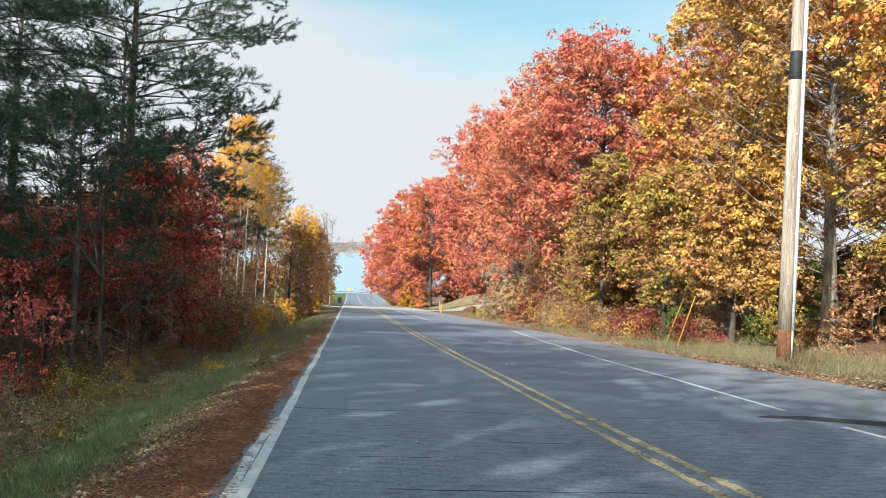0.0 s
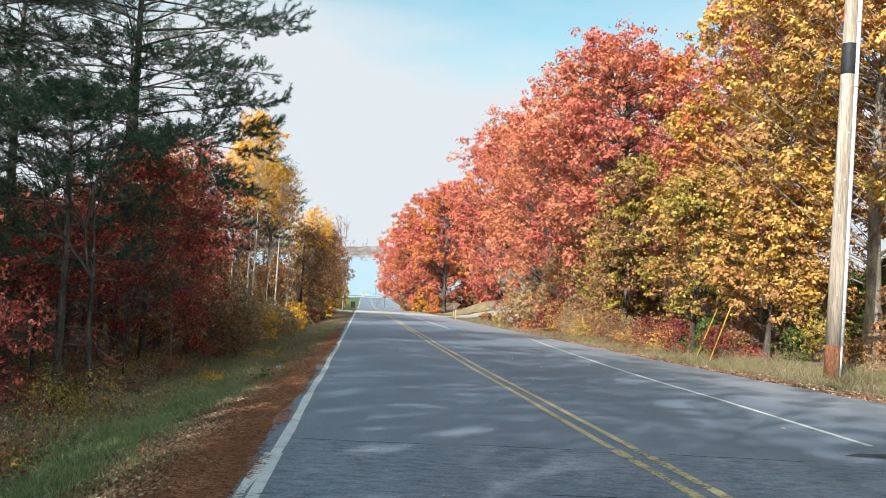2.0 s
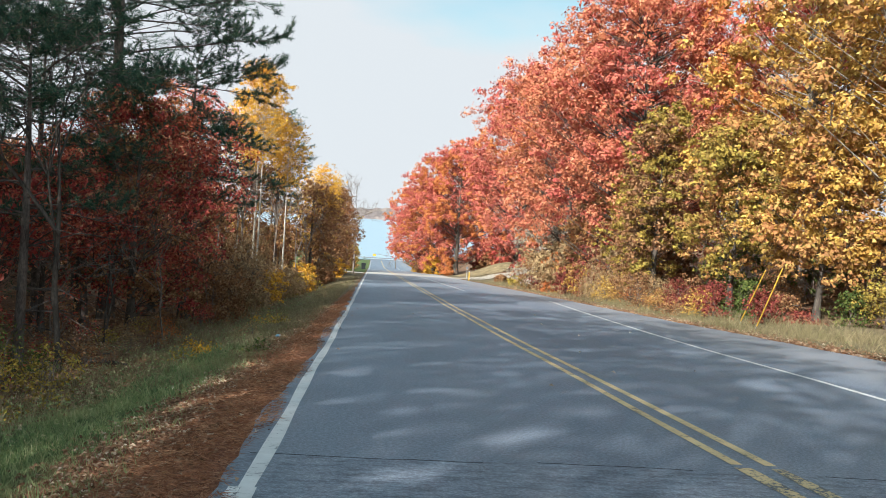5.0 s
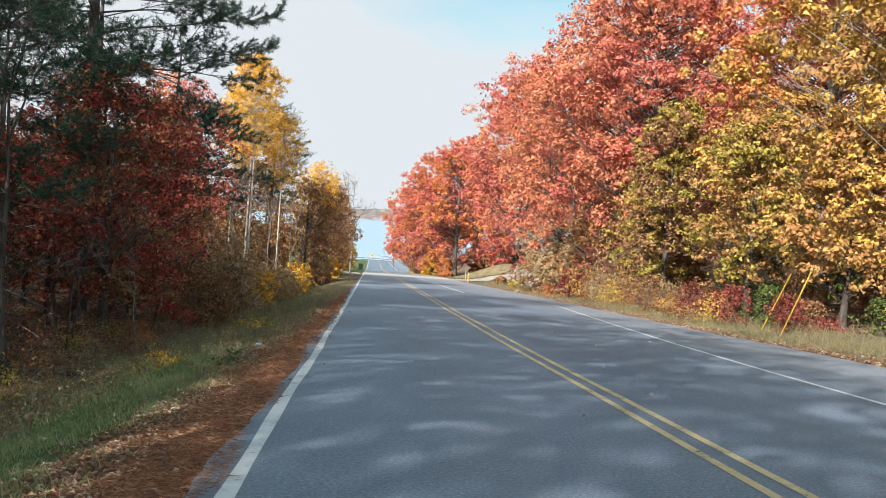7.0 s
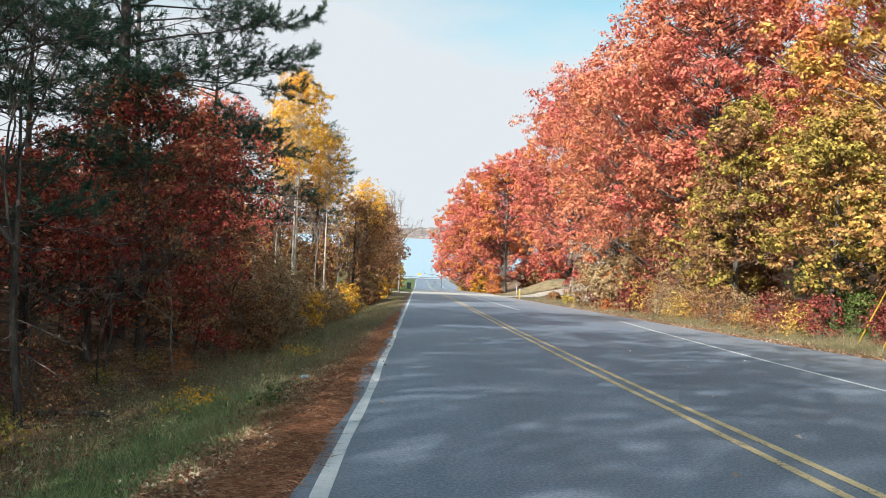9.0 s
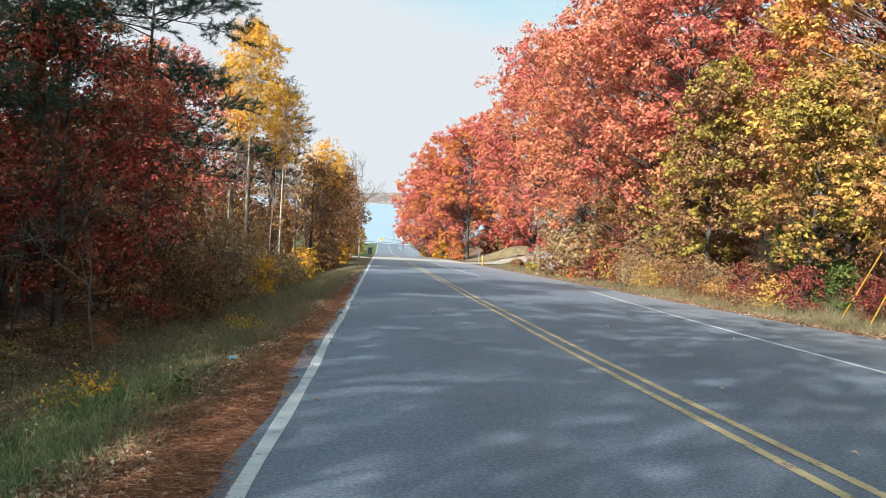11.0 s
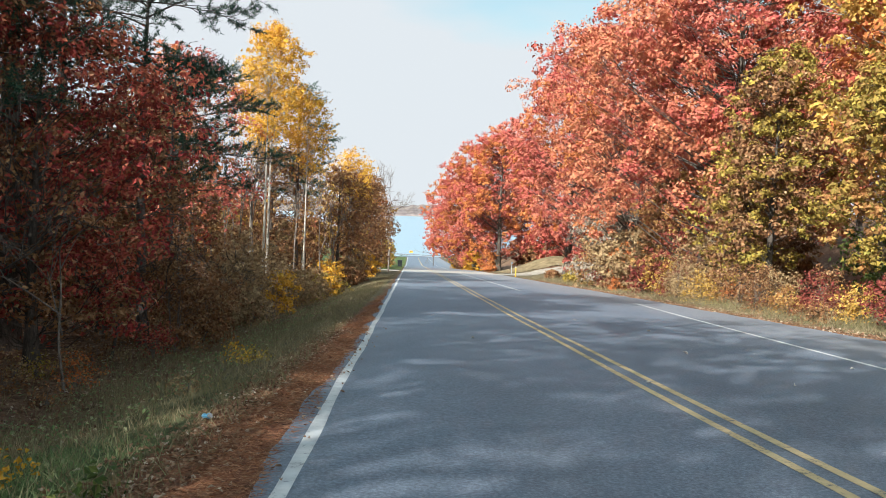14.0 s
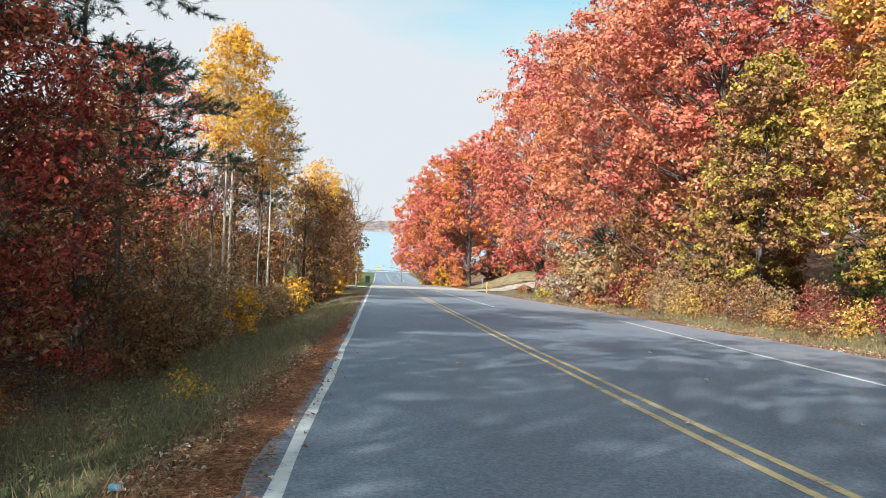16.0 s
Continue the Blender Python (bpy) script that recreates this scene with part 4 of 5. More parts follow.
for x, y, h, r, b, col, cnt, lab, acc, sh in (
        (-6.0, 27.3, 6.8, 2.8, 1.0, "wine", 20000, WINE, "rust", 0.42), (-7.2, 24.0, 4.5, 2.2, 2.0, "wine", 8500, WINE, "rust", 0.3), (-7.0, 33.0, 6.0, 2.5, 0.6, "rust", 12000, "small oak in brown and red leaf", "wine", 0.4), (-6.8, 20.8, 3.6, 1.5, 2.0, "wine", 2000, WINE, "crimson", 0.2),
        (-8.6, 30.5, 6.2, 2.6, 2.2, "wine", 9000, WINE, None, 0), (-5.6, 15.8, 2.7, 1.2, 0.5, "wine", 950, "slender red maple sapling at the edge of the woods", "crimson", 0.5), (-8.4, 18.4, 4.4, 1.8, 2.2, "wine", 2600, WINE, "rust", 0.4),
        (-9.8, 50.0, 11.5, 3.2, 3.0, "crimson", 7000, "maple in pale red leaf behind dark pines", "orange", 0.3), (-9.5, 43.0, 8.0, 3.0, 1.5, "rust", 7000, "oak in rust-brown leaf in the woods", "tan", 0.3),
        (-13.0, 58.0, 11.0, 3.6, 2.0, "tan", 6000, "pale tan tree in the woods", "orange", 0.3),
        (-4.4, 69.5, 8.6, 2.7, 2.2, "rust", 7000, "oak in rust-brown leaf by the road", "gold", 0.25), (-3.8, 76.5, 9.4, 2.8, 2.4, "rust", 7000, "oak in rust-brown leaf by the road", "gold", 0.2),
        (-3.4, 84.0, 9.0, 2.8, 2.0, "rust", 7000, "oak in rust-brown leaf by the road", "orange", 0.25), (-3.6, 90.5, 8.8, 3.1, 1.0, "rust", 8500, "oak in rust-brown leaf by the road", "gold", 0.3),
        (-8.0, 64.0, 9.0, 3.0, 1.2, "rust", 7000, "oak in rust-brown leaf in the woods", "gold", 0.2), (-9.0, 80.0, 10.0, 3.5, 1.2, "rust", 6000, "oak in rust-brown leaf in the woods", "gold", 0.2),
        (-6.0, 118.0, 9.0, 3.4, 1.2, "rust", 5000, "oak in rust-brown leaf beyond the drive", "gold", 0.3), (-5.5, 135.0, 9.0, 3.4, 1.0, "ochre", 5000, "oak in ochre leaf beyond the drive", None, 0)):
    broadleaf(x, y, h, r, b, col, int(abs(x) * 53 + y * 11), 0.10 if y < 19 else 0.115 if y < 36 else 0.155, int(cnt * (0.75 if 19 < y < 36 else 1)), "tree", lab, lobes=16 if y < 16 else None, accent=acc, share=sh, group="trees in the shaded woods", flat=0.6 if col == "wine" else 0.8)
ASPEN = "slender aspen with pale trunk and bright yellow leaves"
for x, y, h, r, b, cnt in ((-5.5, 60.0, 11.8, 1.5, 7.6, 2200), (-7.1, 57.0, 14.4, 2.0, 8.6, 6000), (-6.2, 65.0, 10.6, 1.3, 6.8, 1100), (-3.8, 72.5, 9.8, 1.8, 6.0, 2200), (-8.7, 60.5, 12.6, 1.6, 7.8, 1900), (-5.1, 44.5, 10.8, 1.1, 7.2, 500)):
    broadleaf(x, y, h, r, b, "yellow", int(abs(x) * 91 + y), 0.115, int(cnt * 1.9), "aspen_tree", ASPEN, bark=PALE_BARK, flat=0.9, group="aspens by the road")
for x, y, h, s in ((-6.4, 62.0, 8.5, 1), (-4.9, 63.0, 7.5, 2), (-9.0, 55.0, 10.0, 3), (-4.4, 66.5, 8.0, 4), (-3.9, 71.0, 8.4, 5), (-3.4, 79.0, 8.0, 6), (-7.2, 53.0, 8.6, 7), (-6.6, 47.0, 7.4, 8), (-8.0, 45.0, 8.0, 9)):
    bare_tree(x, y, h, 1.5, 700 + s, "thin leafless tree among aspens")
for x, y, h, r, k in ((-1.6, 101.0, 11.8, 3.4, 811), (-2.6, 104.0, 12.6, 3.8, 813), (-1.9, 113.5, 12.4, 3.6, 814)):
    bare_tree(x, y, h, r, k, "leafless grey tree by the road above the lake", thick=0.013)
bare_tree(6.2, 200.0, 8.5, 4.6, 812, "leafless tree leaning out over the lake shore")
rng = np.random.default_rng(33)
for y in np.arange(31, 98, 1.5):
    x = -3.9 - rng.uniform(0, 1.6) + (0.5 if 46 < y < 64 else 0) + (0.9 if y > 66 else 0)
    col = rng.choice(["tan", "rust", "yellow", "grey"], p=[0.50, 0.32, 0.16, 0.02]) if not 47 < y < 62 else rng.choice(["yellow", "tan", "olive", "tan"], p=[0.3, 0.3, 0.2, 0.2])
    h = rng.uniform(1.2, 2.4) * (0.75 if 46 < y < 63 else 1)
    broadleaf(x, y, h, h * 0.55, 0.1, col, int(y * 90), 0.10 if y < 64 else 0.15, int((1100 if y < 64 else 550) + 300 * h), "shrub", SHRUB[col], lobes=26, stems=6, bark=TWIG, group="shrubs at the edge of the woods")
for x, y, h, col in ((-4.7, 37.5, 2.5, "tan"), (-5.2, 41.0, 3.0, "tan"), (-4.8, 44.0, 2.8, "tan"), (-6.2, 38.5, 3.6, "rust")):
    broadleaf(x, y, h, h * 0.5, 0.1, col, int(y * 37), 0.085, 2600, "shrub", SHRUB[col], lobes=34, stems=7, bark=TWIG, group="shrubs at the edge of the woods")
PLANT = {"yellow": "low yellow-leaved plant at the edge of the woods", "olive": "low yellow-green plant at the edge of the woods", "wine": "low red-leaved plant in the grass", "orange": "low orange-leaved seedling in the shade", "rust": "rust-brown shrub in the shade", "green": "still green plant in the shade", "tan": "dry tan weed at the edge of the woods"}
for x, y, h, col in ((-3.95, 16.2, 0.85, "olive"), (-4.6, 15.4, 0.8, "olive"), (-4.5, 17.2, 0.7, "olive"), (-3.44, 14.65, 0.3, "olive"), (-3.35, 12.85, 0.3, "olive"), (-2.9, 10.35, 0.3, "olive"), (-3.2, 10.9, 0.25, "wine"), (-1.6, 24.65, 0.28, "olive"), (-1.9, 25.3, 0.22, "yellow"),
                     (-2.7, 28.5, 0.35, "yellow"), (-1.97, 22.45, 0.28, "tan"), (-2.25, 18.3, 0.32, "yellow"), (-2.45, 17.9, 0.28, "olive"), (-1.15, 17.1, 0.2, "green"), (-4.9, 26.3, 0.5, "orange"), (-4.6, 25.6, 0.4, "orange"), (-5.95, 19.6, 1.4, "wine"), (-5.6, 20.4, 1.6, "rust"), (-5.4, 18.0, 1.0, "green")):
    broadleaf(x, y, h, h * 0.65, 0.03, col, int(abs(x) * 60 + y * 3), 0.058, int(40 + 380 * h), "shrub", PLANT[col], lobes=12, stems=3, bark=TWIG, group="low plants on the verge")
# brush at the foot of the woods
rng = np.random.default_rng(57)
for k in range(34):
    y = 13.5 + 0.72 * k + rng.uniform(-0.3, 0.3)
    x, h = -4.3 - rng.uniform(0, 1.5) - (0.4 if y < 18 else 0), rng.uniform(0.25, 0.75)
    col = rng.choice(["rust", "wine", "tan", "olive", "green"], p=[0.34, 0.26, 0.2, 0.1, 0.1])
    broadleaf(x, y, h, h * rng.uniform(0.5, 0.8), 0.03, col, 8000 + k, 0.055, int(90 + 380 * h), "shrub", PLANT[col], lobes=16, stems=5, bark=TWIG, group="brush at the foot of the woods")

for x, y, h, r, s in ((-4.6, 25.2, 3.2, 1.9, 31), (-5.4, 23.0, 3.4, 1.6, 32), (-6.8, 20.5, 4.2, 1.8, 33), (-5.0, 30.5, 3.0, 1.7, 34), (-7.4, 17.0, 3.8, 1.6, 35), (-4.4, 35.0, 2.6, 1.4, 36), (-4.8, 39.0, 2.8, 1.5, 37), (-5.9, 24.6, 4.8, 2.2, 38), (-6.2, 22.0, 3.0, 1.9, 39), (-5.2, 28.8, 4.6, 2.0, 40), (-7.9, 21.4, 4.4, 1.8, 41), (-6.6, 18.4, 3.2, 1.7, 42)):
    bare_tree(x, y, h, r, 740 + s, "tangle of leafless grey twigs before red oaks", TWIG if s % 2 else BARK, "bare_shrub", 0.006)

# low growth beyond the drive hides the slope to the shore
for x, y, h in ((-4.6, 117.0, 5.5), (-4.4, 125.0, 5.0), (-4.6, 134.0, 5.6), (-4.4, 146.0, 5.0), (-4.2, 160.0, 5.4), (-4.4, 176.0, 5.2), (-5.0, 195.0, 5.6)):
    broadleaf(x, y, h, 2.5, 0.1, "rust" if h > 5.3 else "olive", int(y * 13), 0.24, 2200, "tree", ("rust-brown" if h > 5.3 else "yellow-green") + " young tree beyond the drive", lobes=40, group="young trees beyond the drive")

# undergrowth deeper in the woods
rng = np.random.default_rng(17)
for k in range(30):
    y = 12 + 2.9 * k + rng.uniform(-1, 1)
    x = -13.5 - rng.uniform(0, 6) - (2.5 if y < 24 else 0)
    h = rng.uniform(4.0, 6.8) + (1.5 if y > 40 else 0)
    col = rng.choice(["tan", "rust", "wine", "green", "ochre"], p=[0.3, 0.25, 0.2, 0.15, 0.1])
    broadleaf(x, y, h, h * 0.42, 0.4, col, 5000 + k, 0.28, 1700, "tree", "small " + {"tan": "dry tan", "rust": "rust-brown", "wine": "dark red", "green": "still green", "ochre": "ochre"}[col] + " tree deep in the shaded woods", lobes=34, group="undergrowth in the woods")
for k in range(22):
    y = 14 + 3.4 * k + rng.uniform(-1, 1)
    x = 17.5 + rng.uniform(0, 3.5) + max(0, 30 - y) * 0.5
    h = rng.uniform(2.0, 4.0)
    col = rng.choice(["rust", "ochre", "wine", "green", "tan"], p=[0.5, 0.05, 0.0, 0.45, 0.0])
    if k % 2:
        x, y, h, col = rng.uniform(21.5, 26), rng.uniform(24, 48), rng.uniform(2.6, 4.4), "green" if k % 4 == 1 else "rust"
    broadleaf(x, y, h, h * 0.5, 0.2, col, 5100 + k, 0.15, 2600, "shrub", {"rust": "rust-brown", "ochre": "ochre", "wine": "dark red", "green": "still green", "tan": "dry tan"}[col] + " shrub growing under the tall oaks", lobes=24, stems=3, bark=TWIG, group="undergrowth under the oaks")

for k in range(16):
    x, y, h = 17.5 + rng.uniform(0, 7), 82 + 4.4 * k + rng.uniform(-1, 1), rng.uniform(3.0, 5.5)
    if y < 124 and x < 27:
        x = 27 + rng.uniform(0, 3)
    col = "rust" if k % 2 else "wine"
    broadleaf(x, y, h, h * 0.55, 0.1, col, 5300 + k, 0.34, 1500, "shrub", {"rust": "rust-brown", "wine": "dark red"}[col] + " shrub growing under the tall oaks", lobes=26, stems=3, bark=TWIG, group="undergrowth under the oaks")
for k in range(16):
    x, y, h = -13.2 - rng.uniform(0, 8), -6 + 1.9 * k + rng.uniform(-0.8, 0.8), rng.uniform(5.0, 7.5)
    broadleaf(x, y, h, h * 0.42, 0.1, "rust" if k % 2 else "green", 5400 + k, 0.50, 1300, "tree", ("rust-brown" if k % 2 else "still green") + " young oak thick in the shaded woods", lobes=40, group="undergrowth in the woods")

for k in range(9):
    x, y, h = -6.0 - rng.uniform(0, 5), 64 + 4.6 * k + rng.uniform(-1, 1), rng.uniform(3.4, 5.6)
    broadleaf(x, y, h, h * 0.42, 0.3, "tan" if k % 3 == 0 else "rust", 5600 + k, 0.16, 2400, "tree", ("dry tan" if k % 3 == 0 else "rust-brown") + " sapling among the aspens", lobes=40, group="saplings among the aspens")

# the woods go on beside and behind the start of the walk, and shade the road
rng = np.random.default_rng(41)
SHADE = [(-14.5, -38 + 4.8 * k, 24.0) for k in range(10)] + [(-12.0, -28 + 4.6 * k, 17.5) for k in range(8)] + [(-17.5, -30 + 5.6 * k, 22.0) for k in range(7)] + [(-19.0, 14.0, 12.5), (-20.5, 19.0, 13.0), (-19.5, 24.5, 11.5), (-23.0, 29.0, 12.0), (-23.0, 35.0, 11.5), (-14.5, 12.5, 11.0)]
for k, (x, y, h) in enumerate(SHADE):
    col = ["rust", "ochre", "wine"][k % 3]
    broadleaf(x + rng.uniform(-0.8, 0.8), y, h * rng.uniform(0.92, 1.08), 3.3, 1.5, col, 6000 + k, 0.30, 1150 if h > 13.5 else 2000, "tree", {"rust": "rust-brown", "ochre": "ochre", "wine": "dark red"}[col] + " oak in the woods beside the road", flat=0.4, group="oaks of the shading woods")

# woods that close the view on both sides
rng = np.random.default_rng(5)
for k in range(26):
    left = k % 2 == 0
    y = rng.uniform(-25, 190)
    x = -rng.uniform(17, 40) - max(0, (40 - y)) * 0.06 if left else rng.uniform(32, 52)
    if not left and y < 60:
        x += 6
    h = rng.uniform(5, 8.5) if left else rng.uniform(16, 21)
    col = rng.choice(["rust", "tan", "ochre", "wine"]) if left else rng.choice(["red", "orange", "ochre", "gold"])
    broadleaf(x, y, h, h * 0.30, 1.0, col, 3000 + k, 0.65, 1300, "tree", "tree in autumn leaf deep in the woods", lobes=46, group="trees deep in the woods")

# ---- things by the road ----


def ring_solid(bm, profile, sides=16, at=(0, 0, 0), squash=1.0):
    """A turned solid: (height, radius) from bottom to top, closed at both ends."""
    rows = []
    for h, r in profile:
        rows.append([bm.verts.new((at[0] + r * math.cos(2 * math.pi * k / sides), at[1] + r * squash * math.sin(2 * math.pi * k / sides), at[2] + h)) for k in range(sides)])
    for a, b in zip(rows, rows[1:]):
        for k in range(sides):
            bm.faces.new((a[k], a[(k + 1) % sides], b[(k + 1) % sides], b[k])).smooth = True
    bm.faces.new(rows[-1])
    bm.faces.new(rows[0][::-1])
    return bm


def box(bm, x0, x1, y0, y1, z0, z1, bevel=0.0):
    r = bmesh.ops.create_cube(bm, size=1.0, matrix=Matrix.Translation(((x0 + x1) / 2, (y0 + y1) / 2, (z0 + z1) / 2)) @ Matrix.Diagonal((x1 - x0, y1 - y0, z1 - z0, 1)))
    if bevel:
        edges = list({e for v in r["verts"] for e in v.link_edges})
        bmesh.ops.bevel(bm, geom=edges, offset=bevel, segments=2, affect="EDGES")
    return bm


POLE_AT = (13.80, 22.5)
pole = thing("utility_pole", "weathered wooden utility pole with grey conduit on the verge", "utility pole", on_ground(*POLE_AT, 0.1) @ pose(0, 0, 0, 0, -0.5, 0))
part("stained_foot", ring_solid(bmesh.new(), [(0, 0.205), (0.5, 0.203), (1.0, 0.201)]), STAINED_WOOD, pole, "foot stained rust brown")
part("shaft", ring_solid(bmesh.new(), [(1.0, 0.201), (3, 0.196), (5, 0.190), (7, 0.184), (9, 0.177), (11, 0.170), (13, 0.160)]), POLE_WOOD, pole)
conduit = part("conduit", ring_solid(bmesh.new(), [(1.0, 0.062), (3, 0.062), (8, 0.060), (13, 0.060)], 10, (0.19, -0.11, 0)), PLASTIC_GREY, pole, "pale grey conduit")
part("ground_pipe", ring_solid(bmesh.new(), [(0.0, 0.036), (1.05, 0.036)], 8, (0.19, -0.11, 0)), STEEL, pole, "thin steel pipe")
part("black_band", ring_solid(bmesh.new(), [(8.55, 0.1815), (8.56, 0.186), (9.40, 0.184), (9.41, 0.179)]), BLACK_BAND, pole, "black band")
for h, a in ((2.4, -1.9), (3.9, -1.3), (5.6, -1.7), (6.9, -1.5), (4.6, -2.2)):
    bm = box(bmesh.new(), -0.022, 0.022, -0.012, 0.012, -0.03, 0.03, 0.004)
    tag = part("tag", bm, STEEL, pole, "small metal tag")
    tag.matrix_basis = pose(0.194 * math.cos(a), 0.194 * math.sin(a), h, 0, 0, math.degrees(a) + 90)
for h in (1.9, 3.4, 5.0, 6.6, 8.2, 10.0):
    part("strap", ring_solid(bmesh.new(), [(h, 0.07), (h + 0.035, 0.07)], 10, (0.19, -0.11, 0)), STEEL, conduit, "steel strap on the conduit")

pole_top = SLOPE @ Vector((POLE_AT[0], POLE_AT[1], 0)) + Vector((0, 0, 11.0))
for gx0, gy0 in ((13.33, 29.4), (13.53, 31.0)):
    m = on_ground(gx0, gy0)
    g = thing("guy_wire", "yellow-sleeved guy wire slanting up from the verge", "guy wire", m, "guy wires of the pole")
    d = pole_top - m.translation
    aim = d.to_track_quat("Z", "Y").to_matrix().to_4x4()
    rod = part("anchor_rod", ring_solid(bmesh.new(), [(-0.1, 0.016), (0.18, 0.016)], 8), STEEL, g, "steel anchor rod")
    sleeve = part("guard", ring_solid(bmesh.new(), [(0.10, 0.016), (0.13, 0.022), (1.2, 0.022), (2.44, 0.020), (2.48, 0.012)], 10), GUARD_YELLOW, g, "yellow plastic guard")
    cable = part("cable", ring_solid(bmesh.new(), [(0.15, 0.0035), (d.length - 0.1, 0.0035)], 6), DULL_STEEL, g, "thin steel cable")
    for o in (rod, sleeve, cable):
        o.matrix_basis = aim

post = thing("marker_post", "short yellow marker post beside a gravel drive", "marker post", on_ground(11.75, 96.0, 0.05))
part("post", box(bmesh.new(), -0.06, 0.06, -0.03, 0.03, 0, 1.05, 0.015), GUARD_YELLOW, post)
part("cap", box(bmesh.new(), -0.085, 0.085, -0.035, 0.035, 1.05, 1.13, 0.012), PLASTIC_GREY, post, "pale cap")
sign = thing("drive_sign", "small grey sign on a thin post by the drive", "sign", on_ground(13.35, 112.0, 0.05))
part("post", box(bmesh.new(), -0.03, 0.03, -0.02, 0.02, 0, 1.5, 0.006), STEEL, sign)
part("panel", box(bmesh.new(), -0.14, 0.14, -0.045, -0.02, 1.2, 1.5, 0.01), DULL_STEEL, sign, "blank grey panel")

trash = thing("trash_bin", "dark wheeled trash bin standing at the road's edge", "trash bin", on_ground(-1.05, 158.0, 0.0))
bm = box(bmesh.new(), -0.42, 0.42, -0.42, 0.42, 0.08, 1.12, 0.05)
for v0 in bm.verts:
    if v0.co.z < 0.5:
        v0.co.x *= 0.8
        v0.co.y *= 0.8
part("body", bm, BIN, trash)
part("lid", box(bmesh.new(), -0.46, 0.46, -0.48, 0.46, 1.12, 1.24, 0.04), BIN, trash)
for wx in (-0.36, 0.36):
    w0 = part("wheel", ring_solid(bmesh.new(), [(-0.04, 0.13), (0.04, 0.13)], 14), BIN, trash)
    w0.matrix_basis = pose(wx, 0.36, 0.13, 0, 90, 0)

# the junction at the foot of the hill
v, f = strip(lambda y: 5.0, 70.0, 297, 305, 0.01, 2.0)
part("crossing_road", raw_mesh("crossing_road", v, f, 4, ASPHALT), ASPHALT, road, "road along the shore")
rail = thing("guardrail", "galvanised guardrail at the end of the road above the lake", "guardrail", SLOPE @ Matrix.Translation((3.5, 307.5, float(road_z(307.5)))))
part("beam", box(bmesh.new(), -22, 22, -0.05, 0.03, 0.45, 0.78, 0.03), DULL_STEEL, rail)
for k in range(12):
    px0 = -22 + 4 * k
    part("post", box(bmesh.new(), px0 - 0.08, px0 + 0.08, 0.03, 0.2, -0.4, 1.0, 0.01), DULL_STEEL, rail)
arrow = thing("road_sign", "yellow road sign on two posts facing up the hill", "road sign", SLOPE @ Matrix.Translation((1.1, 307, float(road_z(307)))))
for px0 in (-0.35, 0.35):
    part("post", box(bmesh.new(), px0 - 0.04, px0 + 0.04, 0.0, 0.06, -0.3, 1.7, 0.01), STEEL, arrow)
board = part("panel", box(bmesh.new(), -0.6, 0.6, -0.04, 0.0, 1.3, 2.1, 0.02), GUARD_YELLOW, arrow, "yellow panel")
bm = bmesh.new()
bm.faces.new([bm.verts.new((px * 0.66, -0.046, 1.7 + pz * 0.66)) for px, pz in ((-0.7, 0), (-0.42, -0.25), (-0.42, -0.08), (0.42, -0.08), (0.42, -0.25), (0.7, 0), (0.42, 0.25), (0.42, 0.08), (-0.42, 0.08), (-0.42, 0.25))])
part("arrow", bm, BLACK_BAND, board, "black double arrow")

can = thing("drink_can", "crushed blue drink can in the grass", "can", SLOPE @ Matrix.Translation((-1.10, 19.8, float(ground_z(-1.1, 19.8)) + 0.04)) @ pose(0, 0, 0, 78, 20, 35))
part("body", ring_solid(bmesh.new(), [(-0.06, 0.024), (-0.052, 0.033), (-0.01, 0.030), (0.02, 0.025), (0.05, 0.033), (0.06, 0.027)], 14, squash=0.8), CAN_BLUE, can)
part("rim", ring_solid(bmesh.new(), [(0.06, 0.028), (0.066, 0.028)], 14, squash=0.8), STEEL, can, "steel rim")

bare_tree(-4.9, 19.0, 6.4, 2.3, 771, "dark leaning trunk with leafless grey twigs before red oaks", BARK, "bare_tree", 0.011)
log = thing("fallen_branch", "dark fallen branch lying in leaf litter", "branch", SLOPE @ Matrix.Translation((-4.7, 19.9, float(ground_z(-4.7, 19.9)) + 0.05)))
v, f = tubes([(np.array([(-0.6, 0, 0), (-0.25, 0.05, 0.03), (0.15, -0.02, 0.08), (0.5, 0.1, 0.04), (0.8, 0.05, 0.0)]), np.array([0.045, 0.05, 0.045, 0.04, 0.02])),
              (np.array([(0.15, -0.02, 0.08), (0.3, -0.1, 0.22), (0.5, -0.15, 0.26)]), np.array([0.025, 0.02, 0.01]))], 7)
part("wood", raw_mesh("wood", v, f, 4, BARK, True), BARK, log)

# ---- grass, needles and fallen leaves ----
rng = np.random.default_rng(99)


def lie(x, y, lift):
    z = np.where((x > -0.2) & (x < 11.3), road_z(y), ground_z(x, y)) + lift
    return np.stack([x, y, z], 1)


def stuff(name, mesh, label, category):
    ob = new(name, mesh)
    ob.matrix_world = SLOPE
    return tagged(ob, label, category, kind="stuff")


def upright(n, lean=0.35):
    return unit(np.stack([rng.normal(0, lean, n), rng.normal(0, lean, n), np.ones(n)], 1))


def ruff(x, y):
    return 0.5 + 0.5 * np.sin(1.7 * x + 0.9 * y + 1.3 * np.sin(0.8 * y)) * np.sin(2.3 * y - 1.1 * x)


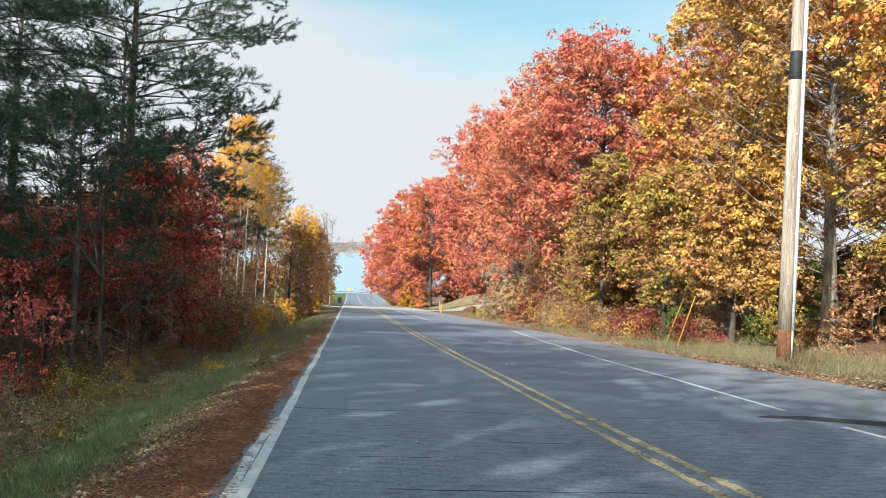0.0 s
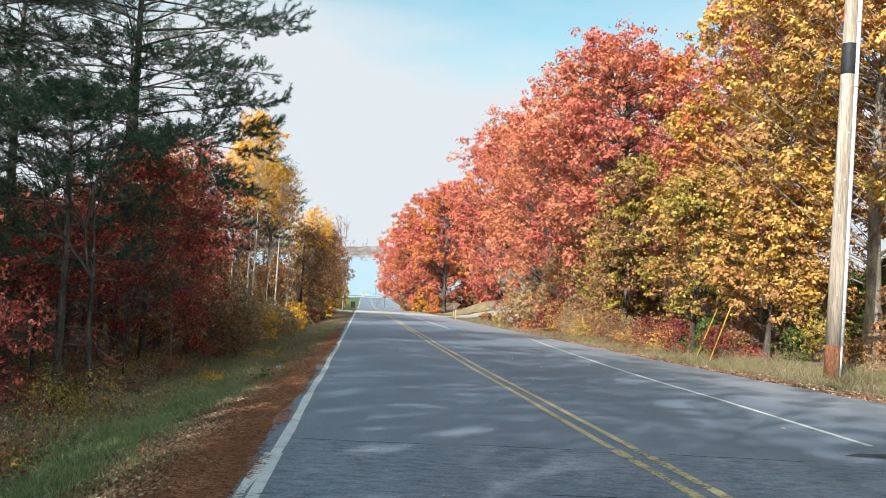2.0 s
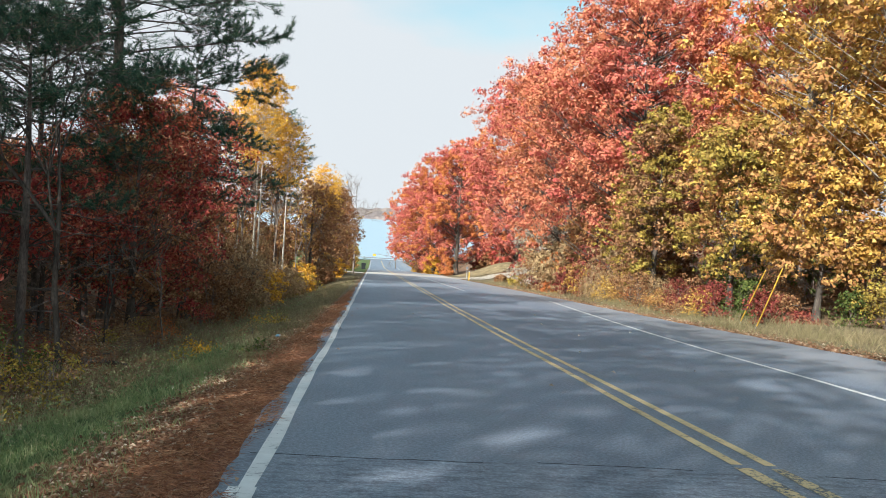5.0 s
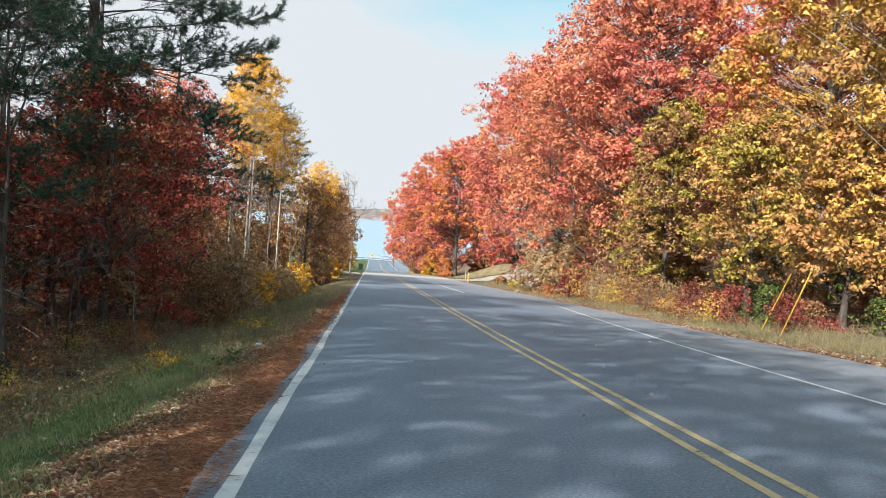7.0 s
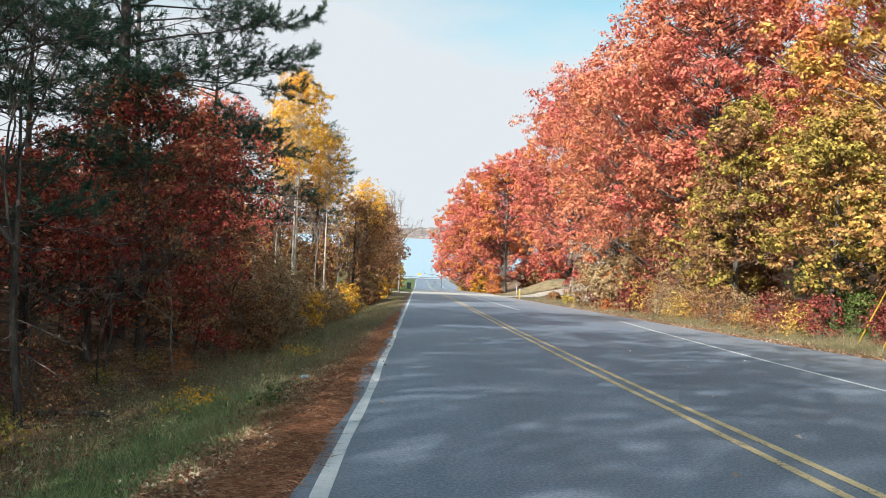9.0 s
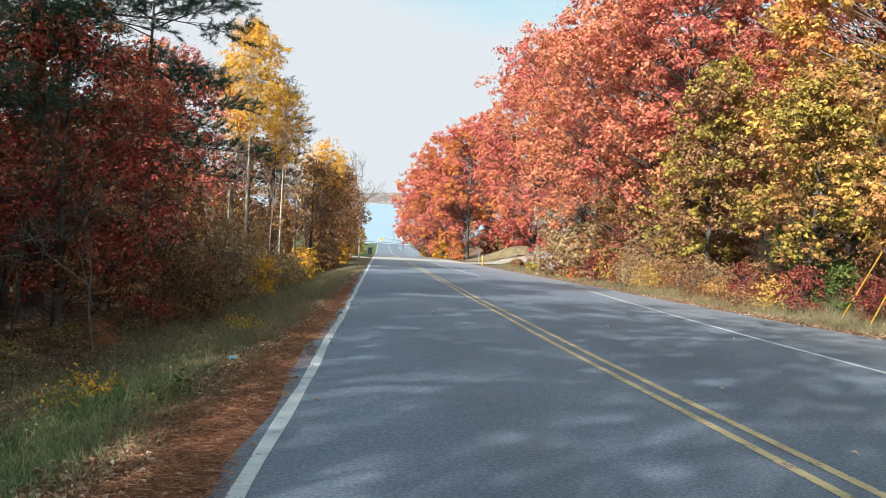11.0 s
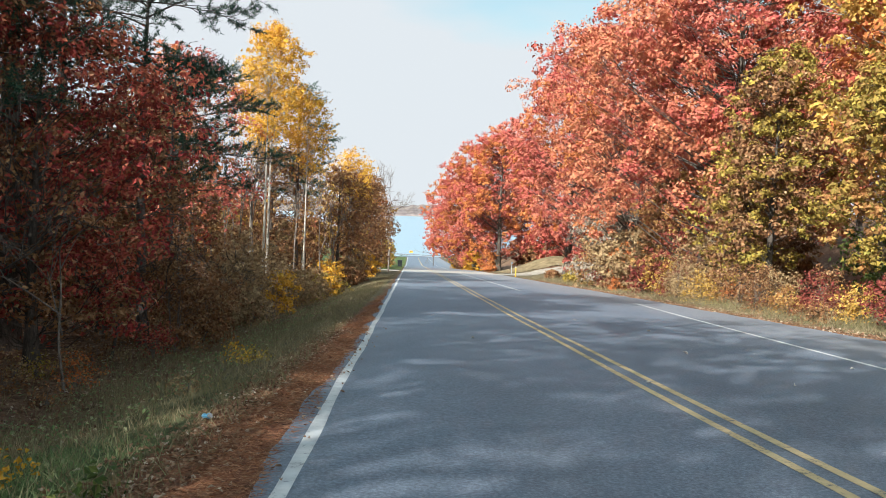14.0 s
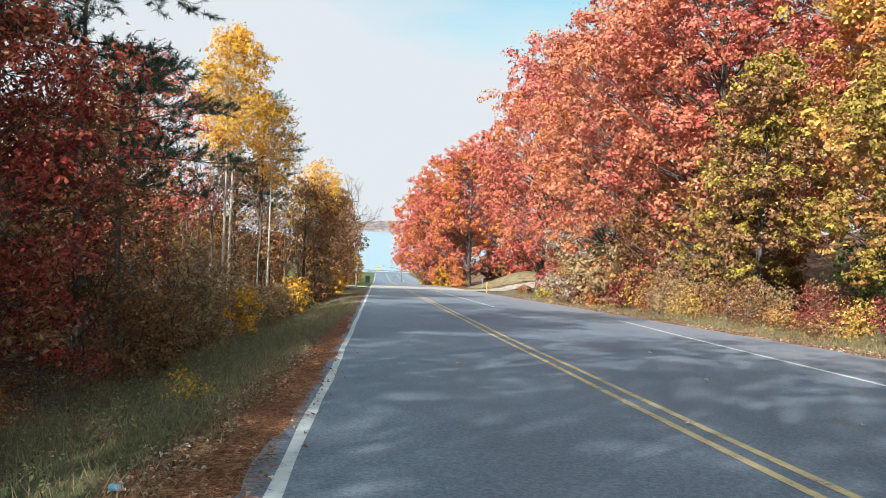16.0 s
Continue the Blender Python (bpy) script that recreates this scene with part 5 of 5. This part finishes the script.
n = 52000
y = 3 + 16.5 * rng.beta(1.0, 1.2, n)
x = -2.05 + rng.normal(0, 0.55, n) + 0.25 * np.sin(y * 0.9)
ok = (x < -0.85 + 0.12 * np.sin(3 * y)) & (x > -3.6) & (rng.random(n) < 0.35 + 0.65 * ruff(x, y))
x, y = x[ok], y[ok]
v, f = blades(rng, lie(x, y, -0.01), upright(len(x), 0.6), rng.uniform(0.04, 0.15, len(x)) * (0.7 + 0.5 * ruff(y, x)), rng.uniform(0.006, 0.011, len(x)))
stuff("green_grass", raw_mesh("green_grass", v, f, 3, BLADES_GREEN), "green roadside grass growing in a shaded strip", "grass")
n = 52000
y = 14 + 78 * rng.beta(1.0, 2.0, n)
x = -0.62 - 3.9 * rng.beta(1.2, 1.4, n)
ok = (y > 20) | (rng.random(n) < 0.5)
x, y = x[ok], y[ok]
v, f = blades(rng, lie(x, y, -0.01), upright(len(x), 0.6), rng.uniform(0.05, 0.19, len(x)), rng.uniform(0.007, 0.014, len(x)))
stuff("dry_grass", raw_mesh("dry_grass", v, f, 3, BLADES_DRY), "dry straw-coloured grass in the ditch", "grass")
# grey-green weeds and dead stalks between the grass and the woods
n = 16000
y = 7 + 34 * rng.beta(1.1, 1.5, n)
x = -2.3 - 3.6 * rng.beta(1.3, 1.5, n) - np.clip(16 - y, 0, 8) * 0.10 + np.clip((y - 20) / 14, 0, 0.8)
ok = rng.random(n) < 0.25 + 0.75 * ruff(x * 1.4, y * 0.8)
x, y = x[ok], y[ok]
v, f = blades(rng, lie(x, y, -0.01), upright(len(x), 0.45), rng.uniform(0.10, 0.46, len(x)) * (0.4 + 0.7 * ruff(y, x)), rng.uniform(0.006, 0.013, len(x)))
stuff("dry_weeds", raw_mesh("dry_weeds", v, f, 3, BLADES_DRY), "grey-brown dry weeds at the foot of the woods", "weeds")
n = 9000
y = 7 + 40 * rng.beta(1.1, 1.5, n)
x = -1.7 - 3.6 * rng.beta(1.3, 1.3, n)
ok = rng.random(n) < ruff(x * 1.2 + 3, y)
x, y = x[ok], y[ok]
v, f = leaf_quads(rng, lie(x, y, 0) + np.stack([0 * x, 0 * x, rng.uniform(0.03, 0.22, len(x))], 1), upright(len(x), 0.7), 0.05, 0.55, 0.2)
stuff("low_herbs", raw_mesh("low_herbs", v, f, 4, BLADES_GREEN), "low grey-green leafy weeds in the verge", "weeds")
n = 34000
y = 10 + 85 * rng.beta(1.0, 1.9, n)
x = 11.55 + 3.9 * rng.beta(1.1, 1.5, n) + np.clip(26 - y, 0, 20) * rng.random(n) * 0.5
v, f = blades(rng, lie(x, y, -0.01), upright(n, 0.7), rng.uniform(0.12, 0.60, n) * np.clip((x - 11.3) / 1.6, 0.2, 1.2) * (0.35 + 0.8 * ruff(x * 1.3, y * 1.1)), rng.uniform(0.009, 0.018, n))
stuff("dry_grass", raw_mesh("dry_grass", v, f, 3, BLADES_DRY), "tall dry grass along the sunny verge", "grass")
n = 60000
y = 2.5 + 42 * rng.beta(1.0, 2.1, n)
x = -0.50 + rng.normal(0, 0.24, n) * np.clip((34 - y) / 15, 0.45, 1) + 0.10 * np.sin(y * 1.9) + np.clip((y - 17) / 40, 0, 0.25)
ok = (x < -0.10 - 0.05 * np.sin(2.2 * y)) & (x > -1.6)
x, y = x[ok], y[ok]
flat = unit(np.stack([rng.normal(size=len(x)), rng.normal(size=len(x)), rng.normal(0, 0.16, len(x))], 1))
v, f = blades(rng, lie(x, y, 0.012 + 0.02 * rng.random(len(x))), flat, rng.uniform(0.06, 0.12, len(x)), rng.uniform(0.003, 0.0065, len(x)))
stuff("pine_needles", raw_mesh("pine_needles", v, f, 3, NEEDLE_LITTER), "rust-coloured fallen pine needles drifted along the asphalt", "pine needles")


def fallen(n, xs, ys, size, label, mat=LITTER):
    nrm = unit(np.stack([rng.normal(0, 0.3, n), rng.normal(0, 0.3, n), np.ones(n)], 1))
    v, f = leaf_quads(rng, lie(xs, ys, 0.02), nrm, size, 0.6, 0.22)
    stuff("fallen_leaves", raw_mesh("fallen_leaves", v, f, 4, mat), label, "leaves")


n = 11000
ys = 2.5 + 30 * rng.beta(1, 1.7, n)
fallen(n, -1.02 + rng.normal(0, 0.30, n) + np.clip((ys - 14) / 30, 0, 0.35), ys, 0.052, "brown fallen leaves among pine needles")
n = 14000
fallen(n, -2.6 - 7.5 * rng.beta(1.0, 1.2, n), 6 + 40 * rng.random(n), 0.075, "brown fallen leaves on the floor of the woods")
n = 5200
ys = 12 + 72 * rng.beta(1, 1.5, n)
fallen(n, 11.3 + 1.6 * rng.beta(1.0, 2.2, n), ys, 0.10, "tan fallen leaves along the sunny edge of the asphalt")
ROAD_LEAVES = ((4.48, 18.1), (4.20, 15.15), (5.68, 15.8), (5.35, 25.6), (5.5, 22.1), (1.38, 6.95), (4.45, 18.0), (3.62, 21.9), (-0.1, 21.3), (6.1, 30.2), (6.6, 11.8), (2.9, 13.4), (7.4, 24.2), (5.0, 33.0), (1.9, 27.0))
fallen(len(ROAD_LEAVES), np.array([p[0] for p in ROAD_LEAVES]), np.array([p[1] for p in ROAD_LEAVES]), 0.085, "a few pale fallen leaves on the asphalt", PALE_LITTER)
